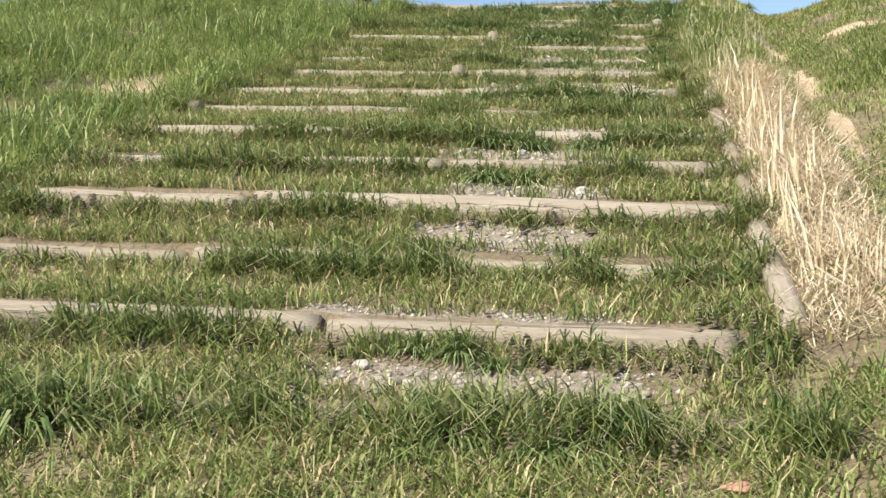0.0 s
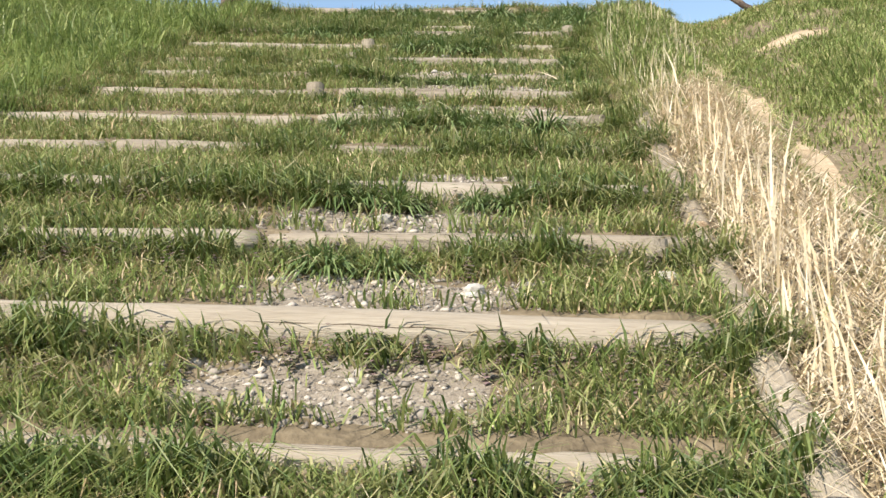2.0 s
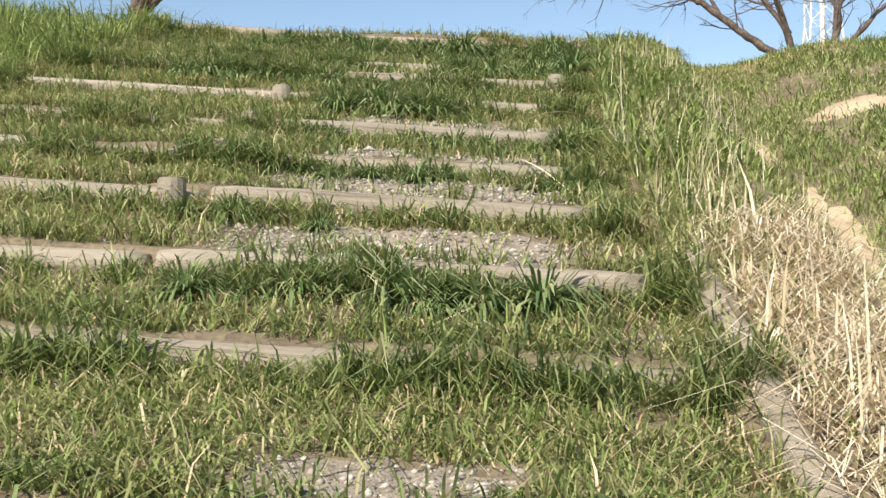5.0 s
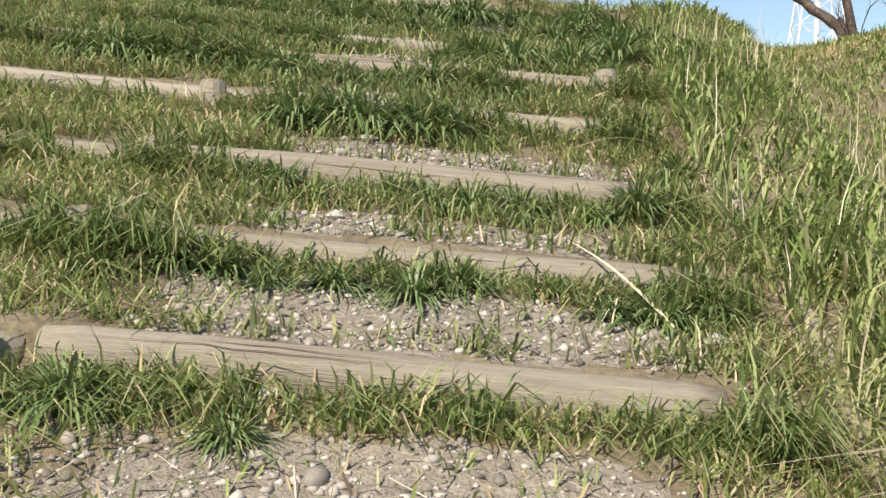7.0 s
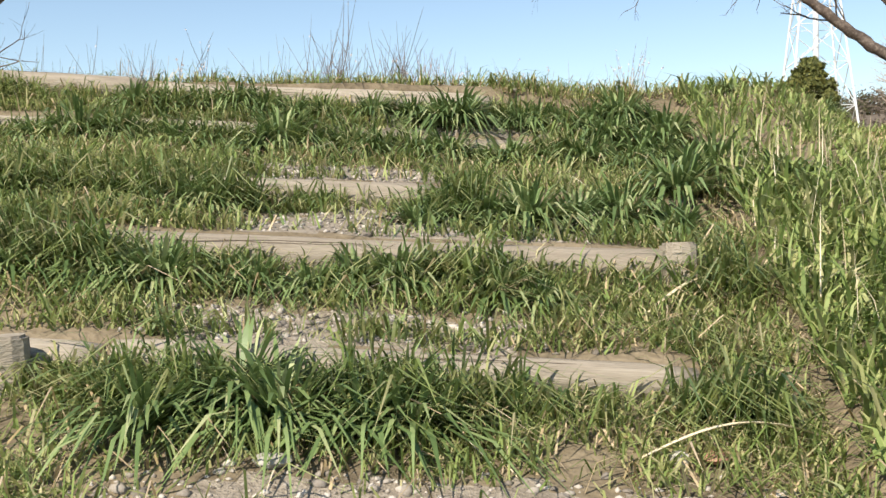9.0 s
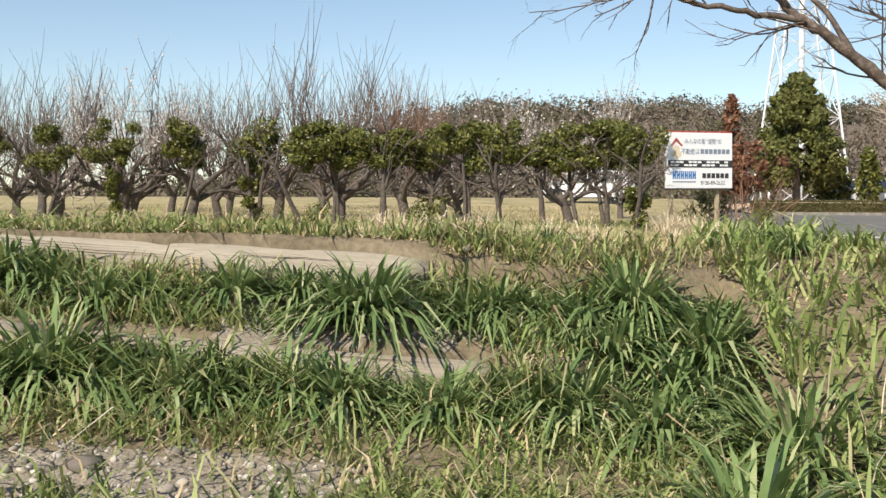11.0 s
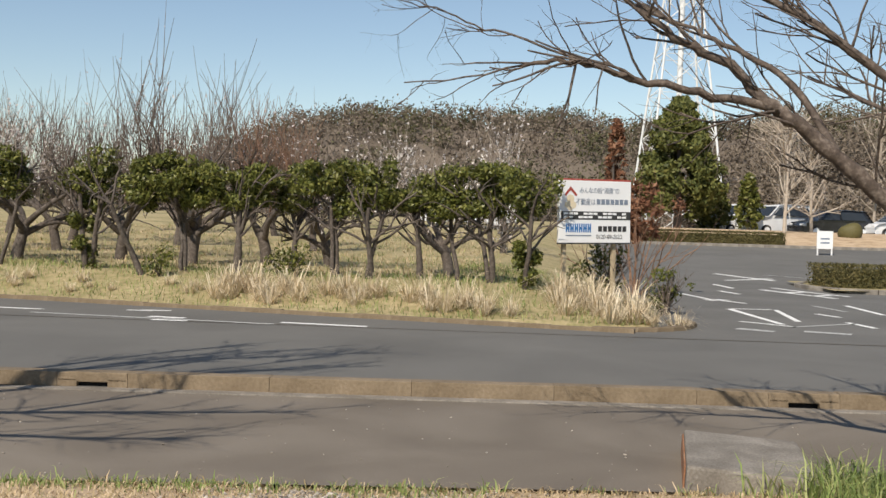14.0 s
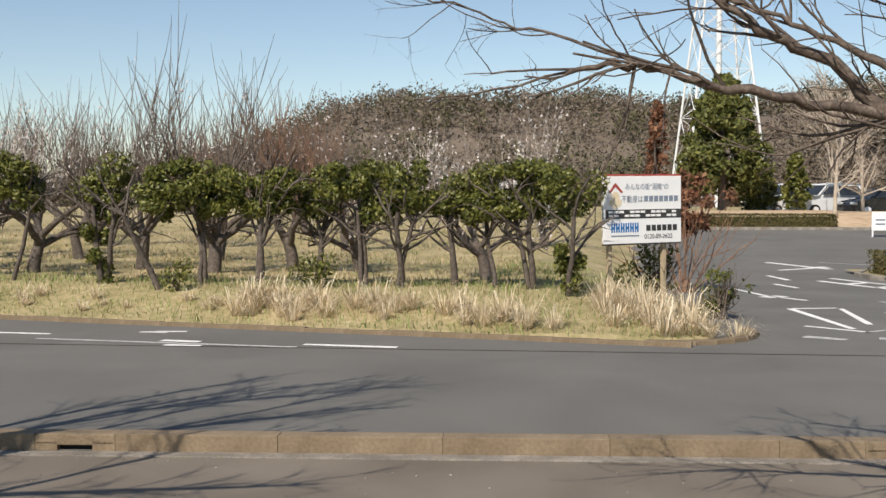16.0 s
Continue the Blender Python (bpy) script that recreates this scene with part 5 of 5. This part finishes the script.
# white notice board by the car park
ws = empty("notice_board", pose(16.35, 40.0, float(far_rise(16.35, 40.0)) + 0.012), "small white notice board on two legs", "notice board")
part("board", box_bm(-0.32, 0.32, -0.02, 0.02, 0.25, 0.95, bevel=0.01), M_WHITE, ws)
for s in (-0.28, 0.28):
    part("leg", box_bm(s - 0.025, s + 0.025, -0.02, 0.02, 0, 0.27), M_WHITE, ws)
for k in range(2):
    part("printed_line", box_bm(-0.18, 0.18, -0.026, -0.0205, 0.62 - 0.16 * k, 0.68 - 0.16 * k), M_GREYPRINT, ws)
bm = bmesh.new()
bmesh.ops.create_icosphere(bm, subdivisions=3, radius=0.55)
for v in bm.verts:
    v.co.z = v.co.z * 0.9 + 0.4
    v.co *= 1 + 0.06 * math.sin(v.co.x * 6) + 0.05 * math.sin(v.co.y * 7 + v.co.z * 5)
bd = part("round_bush", bm, M_CLIPPED, None, smooth=True)
bd.matrix_world = pose(20.7, 48.0, ground_at(20.7, 48.0) + 0.15)
tagged(bd, "small rounded brown bush on the dead lawn", "bush")

# parked cars
def car(x, y, z, yaw, paint, label, tall=1.5, length=4.4, width=1.72):
    root = empty("parked_car", pose(x, y, z, 0, 0, yaw), label, "car", "parked cars")
    L, h = length, tall
    prof = [(-L / 2, 0.35), (-L / 2 + 0.02, 0.75), (-L / 2 + 0.25, h * 0.62), (-L * 0.36, h * 0.97), (-L * 0.1, h), (L * 0.12, h * 0.95), (L * 0.27, h * 0.62), (L * 0.44, h * 0.54), (L / 2, 0.62), (L / 2, 0.33), (L / 2 - 0.15, 0.24), (-L / 2 + 0.15, 0.24)]
    bm = bmesh.new()
    rows = []
    for s, k in ((-1, 0.86), (-1, 1.0), (1, 1.0), (1, 0.86)):
        row = []
        for px, pz in prof:
            inset = 0.82 if pz > h * 0.7 else 1.0
            zz = pz if k == 1.0 else pz + (0.015 if pz > 0.5 else 0)
            row.append(bm.verts.new((px * (1 if k == 1.0 else 0.985), s * width / 2 * inset * k, zz)))
        rows.append(row)
    n = len(prof)
    for a, b in zip(rows, rows[1:]):
        for i in range(n):
            bm.faces.new((a[i], a[(i + 1) % n], b[(i + 1) % n], b[i]))
    bm.faces.new(rows[0][::-1])
    bm.faces.new(rows[-1])
    bmesh.ops.recalc_face_normals(bm, faces=bm.faces)
    part("body", bm, paint, root, smooth=False)
    for s in (-1, 1):
        bm = bmesh.new()
        yy = s * (width / 2 * 0.90)
        vs = [bm.verts.new((px, s * (width / 2 * (0.995 if pz < h * 0.7 else 0.835)), pz)) for px, pz in ((-L * 0.37, h * 0.64), (-L * 0.31, h * 0.9), (-L * 0.02, h * 0.92), (-L * 0.02, h * 0.64))]
        bm.faces.new(vs)
        vs = [bm.verts.new((px, s * (width / 2 * (0.995 if pz < h * 0.7 else 0.835)), pz)) for px, pz in ((L * 0.0, h * 0.64), (L * 0.0, h * 0.92), (L * 0.11, h * 0.89), (L * 0.23, h * 0.64))]
        bm.faces.new(vs)
        part("side_window", bm, M_CARGLASS, root)
    bm = bmesh.new()
    bm.faces.new([bm.verts.new(c) for c in ((L * 0.14, -width * 0.37, h * 0.93), (L * 0.14, width * 0.37, h * 0.93), (L * 0.277, width * 0.42, h * 0.625), (L * 0.277, -width * 0.42, h * 0.625))])
    part("windscreen", bm, M_CARGLASS, root)
    for px in (-L * 0.31, L * 0.32):
        for s in (-1, 1):
            bm = bmesh.new()
            bmesh.ops.create_cone(bm, cap_ends=True, segments=20, radius1=0.31, radius2=0.31, depth=0.2)
            w = part("wheel", bm, M_TYRE, root)
            w.matrix_basis = pose(px, s * (width / 2 - 0.085), 0.31, 90)
            bm = bmesh.new()
            bmesh.ops.create_cone(bm, cap_ends=True, segments=16, radius1=0.2, radius2=0.17, depth=0.215)
            part("rim", bm, M_STEEL, w)
    for s in (-1, 1):
        part("headlight", box_bm(L * 0.44, L * 0.495, s * 0.62 - 0.16, s * 0.62 + 0.16, h * 0.40, h * 0.49, bevel=0.02), M_WHITE, root)
CZ = 1.262
car(22.9, 55.6, CZ, 188, M_CARBLACK, "black hatchback parked beyond the lawn", 1.5, 4.3)
car(20.9, 58.2, CZ, 200, M_CARWHITE, "white minivan parked behind the black car", 1.8, 4.6)
car(19.6, 61.0, CZ, 205, M_CARWHITE, "white van parked at the lawn's edge", 1.85, 4.5)
car(26.6, 55.0, CZ, 185, M_CARWHITE, "silver-white car parked in the row", 1.5, 4.3)
car(30.5, 55.4, CZ, 185, M_CARBLACK, "dark car parked at the row's end", 1.55, 4.3)
car(2.6, 44.0, float(far_rise(2.6, 44.0)) + 0.46, 170, M_CARWHITE, "white car parked beyond the orchard", 1.5, 4.3)

# ---- sign on the verge ----
SX0, SY0, SX1, SY1 = 2.53, 16.82, 3.88, 17.42
syaw = math.degrees(math.atan2(SY1 - SY0, SX1 - SX0))
SW = math.hypot(SX1 - SX0, SY1 - SY0)
sz = ground_at(3.2, 17.1)
sign = empty("advertising_sign", pose(SX0, SY0, 0, 0, -0.9, syaw), "white advertising board with Japanese lettering on two wooden posts", "sign")
part("board", box_bm(0, SW, -0.03, 0.03, 1.2, 2.27, bevel=0.006), M_WHITE, sign)
part("red_cap", box_bm(0.02, SW, -0.02, 0.035, 2.271, 2.30, bevel=0.004), M_RED, sign, "faded red top rail")
part("black_edge", box_bm(0.0, SW, -0.033, 0.03, 1.178, 1.199), M_BLACK, sign, "black lower rail")
part("black_band", box_bm(0.035, SW - 0.005, -0.035, -0.031, 1.60, 1.74), M_BLACK, sign, "black band of small white print")
for px in (0.16, 1.19):
    part("post", box_bm(px - 0.035, px + 0.035, 0.032, 0.102, sz - 0.45, 2.0, bevel=0.006), M_POST, sign, "pale wooden post")
def sign_text(body, x, z, size, mat, sx=1.0):
    cu = bpy.data.curves.new("lettering", "FONT")
    cu.body, cu.size, cu.extrude = body, size, 0.001
    cu.materials.append(mat)
    ob = new("lettering", cu)
    ob.parent = sign
    ob.matrix_basis = pose(x, -0.0335, z, 90) @ Matrix.Diagonal((sx, 1, 1, 1))
    return ob
sign_text("みんなの街“湘南”の", 0.40, 2.06, 0.115, M_GREYPRINT, 0.82)
sign_text("不動産は", 0.33, 1.86, 0.125, M_GREYPRINT, 0.82)
for k in range(7):
    part("printed_character", box_bm(0.76 + 0.096 * k, 0.835 + 0.096 * k, -0.0345, -0.0315, 1.865, 1.955), M_GREYPRINT, sign)
sign_text("0120-89-2622", 0.76, 1.27, 0.105, M_BLACK, 0.92)
for k in range(6):
    part("printed_character", box_bm(0.80 + 0.102 * k, 0.88 + 0.102 * k, -0.0345, -0.0315, 1.395, 1.49), M_BLACK, sign)
for k in range(6):
    bm = bmesh.new()
    x = 0.14 + 0.088 * k
    box(bm, x, x + 0.026, -0.035, -0.0315, 1.38, 1.53)
    box(bm, x + 0.045, x + 0.07, -0.035, -0.0315, 1.38, 1.53)
    box(bm, x + 0.02, x + 0.05, -0.035, -0.0315, 1.43, 1.47)
    part("blue_mark", bm, M_BLUE, sign, "blue block mark")
part("printed_line", box_bm(0.14, 0.66, -0.0345, -0.0315, 1.315, 1.335), M_GREYPRINT, sign)
for r, z in enumerate((1.685, 1.625)):
    for k in range(13):
        if (k + r) % 4 != 3:
            part("white_print", box_bm(0.09 + 0.1 * k, 0.175 + 0.1 * k, -0.037, -0.0355, z, z + 0.036), M_WHITE, sign)
bm = bmesh.new()
pts = [(0.10, 2.02), (0.22, 2.17), (0.36, 2.02), (0.33, 2.0), (0.22, 2.10), (0.13, 2.0)]
bm.faces.new([bm.verts.new((x, -0.034, z)) for x, z in pts])
part("red_roof_mark", bm, M_RED, sign, "red roof shape")
for x, z, r in ((0.22, 1.95, 0.075), (0.16, 1.85, 0.055), (0.28, 1.85, 0.06), (0.22, 1.80, 0.05)):
    bm = bmesh.new()
    bmesh.ops.create_circle(bm, cap_ends=True, segments=20, radius=r)
    o = part("cream_mark", bm, M_CREAM, sign, "cream round shape")
    o.matrix_basis = pose(x, -0.0338 - r * 0.01, z, 90)

# ---- verge grass ----
def in_orchard(x, y, a, b):
    d = verge_side(x, y)
    return ((d > a) & (d < b)).astype(float)
P = scatter(52000, -14, 6, 13.4, 24, 51, lambda x, y: in_orchard(x, y, 0.05, 3.4) * (0.25 + 0.75 * clumped(x, y, 0.5)))
blades("verge_grass", P, 0.13, 0.010, 0.8, [M_LUSH, M_GRASS, M_DEADGRASS], "mixed green and dry grass on the verge", seed=21, index=RNG.choice(3, len(P), p=[0.52, 0.33, 0.15]))
P = scatter(46000, -18, 9, 15.5, 40, 52, lambda x, y: in_orchard(x, y, 2.6, 40) * (0.15 + 0.85 * clumped(x, y, 0.9)))
blades("orchard_grass", P, 0.12, 0.016, 0.9, [M_DEADGRASS, M_GRASS], "dry grass under the plum trees", seed=22, index=(RNG.uniform(0, 1, len(P)) < 0.4).astype(int))
def dry_clump(seed):
    rg = np.random.default_rng(seed)
    n = 130
    az = rg.uniform(0, 6.28, n)
    P = np.stack([0.09 * np.cos(az) * rg.uniform(0, 1, n), 0.09 * np.sin(az) * rg.uniform(0, 1, n), np.zeros(n) - 0.02], 1)
    ob = blades("dry_grass_clump", P, 0.36, 0.009, 0.75, [M_STRAW], "", bend=0.7, az=az, seed=seed)
    return tagged(ob, "clump of tall bleached dry grass on the verge", "dry grass", "dry grass clumps")
clumps = [dry_clump(s) for s in (5, 6, 7)]
rc = random.Random(12)
spots = [(rc.uniform(-3.2, 3.6), rc.uniform(0.45, 1.3), rc.uniform(0.9, 1.45)) for _ in range(36)] + [(rc.uniform(-12, -3.2), rc.uniform(0.4, 1.2), rc.uniform(0.5, 0.85)) for _ in range(16)] + [(rc.uniform(2.2, 4.1), rc.uniform(1.0, 3.0), rc.uniform(0.9, 1.6)) for _ in range(18)]
for i, (x, d, s) in enumerate(spots):
    y = FAR_A + FAR_B * x + d * 1.06
    m = Matrix.Translation((x, y, ground_at(x, y))) @ Matrix.Rotation(rc.uniform(0, 6.28), 4, "Z") @ Matrix.Scale(s, 4)
    if i < 3:
        clumps[i].matrix_world = m
    else:
        c = copy_thing(clumps[i % 3], m)
        c.matrix_basis = m

# ---- far things ----
pylon = empty("power_pylon", pose(28.2, 110.0, 0), "tall white lattice power pylon behind the trees", "pylon")
def width_at(z):
    return 4.3 - 0.105 * z if z < 26 else 1.55
legs, braces = [], []
for sx in (-1, 1):
    for sy in (-1, 1):
        legs.append((np.array([(sx * width_at(z), sy * width_at(z), z) for z in (0, 13, 26, 45)]), np.array([0.13, 0.12, 0.11, 0.09])))
zs = [0, 6, 11, 15.5, 19.5, 23, 26, 29, 32, 35, 38, 41, 44]
for z0, z1 in zip(zs, zs[1:]):
    for ax in (0, 1):
        for s in (-1, 1):
            for f in (-1, 1):
                w0, w1 = width_at(z0), width_at(z1)
                a, b = (f * w0, s * w0, z0), (-f * w1, s * w1, z1)
                if ax:
                    a, b = (a[1], a[0], a[2]), (b[1], b[0], b[2])
                braces.append((np.array([a, b]), np.array([0.045, 0.045])))
            a, b = (-w1, s * w1, z1), (w1, s * w1, z1)
            if ax:
                a, b = (a[1], a[0], a[2]), (b[1], b[0], b[2])
            braces.append((np.array([a, b]), np.array([0.035, 0.035])))
for l in legs:
    tubes_mesh("leg", [l], M_STEEL, pylon)
tubes_mesh("bracing", braces, M_STEEL, pylon)
tubes_mesh("cable_shaft", [(np.array([(0, 0, 0), (0, 0, 45)]), np.array([0.3, 0.3]))], M_STEEL, pylon, "pale central shaft")
for z in (30, 36, 42):
    tubes_mesh("cross_arm", [(np.array([(-7, 0, z), (0, 0, z + 0.8), (7, 0, z)]), np.array([0.1, 0.25, 0.1]))], M_STEEL, pylon)

RX = np.array([-400, -180, -110, -80, -51, -35, -16, 0, 28, 44, 60, 80, 110, 160, 240, 400.0])
RZ = np.array([4, 5, 6, 8, 17, 27, 32, 31, 31, 31, 28.5, 29, 34, 38, 38, 30.0])
def hill_height(x, y):
    ridge = np.interp(x, RX, RZ) - 3.0
    return ridge * smooth(170, 300, y) * (1 - 0.4 * smooth(320, 420, y)) + 0.8 * lumps(x, y, 14) - 0.3
hill = sheet("hill", np.linspace(-400, 400, 90), np.linspace(160, 430, 34), hill_height, [M_WOODS])
tagged(hill, "wooded hill in the distance", "hill", kind="structure")
def woods(name, n, x0, x1, y0, y1, zf, r, leaf, quads, mat, seed, label, keep=None):
    rg = np.random.default_rng(seed)
    x, y = rg.uniform(x0, x1, n), rg.uniform(y0, y1, n)
    if keep is not None:
        m = keep(x, y)
        x, y = x[m], y[m]
        n = len(x)
    s = r * rg.uniform(0.6, 1.35, n)
    C = np.stack([x, y, zf(x, y) + s * 0.8], 1)
    V, T = leaf_cloud(rg, C, np.stack([s, s, s * rg.uniform(0.9, 1.4, n)], 1), n * quads, leaf, shell=0.55)
    return tagged(tri_mesh(name, V, T, [mat]), label, "woods", kind="stuff")
patch = lambda x, y: lumps(x, y, 22) > -0.08
woods("bare_hill_woods", 1500, -150, 230, 185, 315, hill_height, 3.2, 0.42, 95, M_WOODS, 1, "bare brown trees covering the far hill")
woods("evergreen_hill_woods", 1300, -150, 230, 185, 315, hill_height, 3.4, 0.45, 95, M_EVERGREEN, 2, "dark evergreen trees on the far hill", patch)
woods("ridge_trees", 230, -60, 120, 296, 306, hill_height, 2.3, 0.4, 90, M_EVERGREEN, 3, "evergreen trees along the ridge")
flat_woods = lambda x, y: 1.0 + 9.0 * smooth(85, 120, y) * smooth(28, 45, x)
woods("near_bare_woods", 380, 30, 90, 84, 122, flat_woods, 2.2, 0.22, 200, M_WOODS, 4, "bare brown woods behind the car park")
bank = sheet("wooded_bank", np.linspace(26, 140, 24), np.linspace(80, 150, 16), lambda X, Y: flat_woods(X, Y) - 0.8, [M_WOODS])
tagged(bank, "wooded bank behind the car park", "bank", kind="structure")
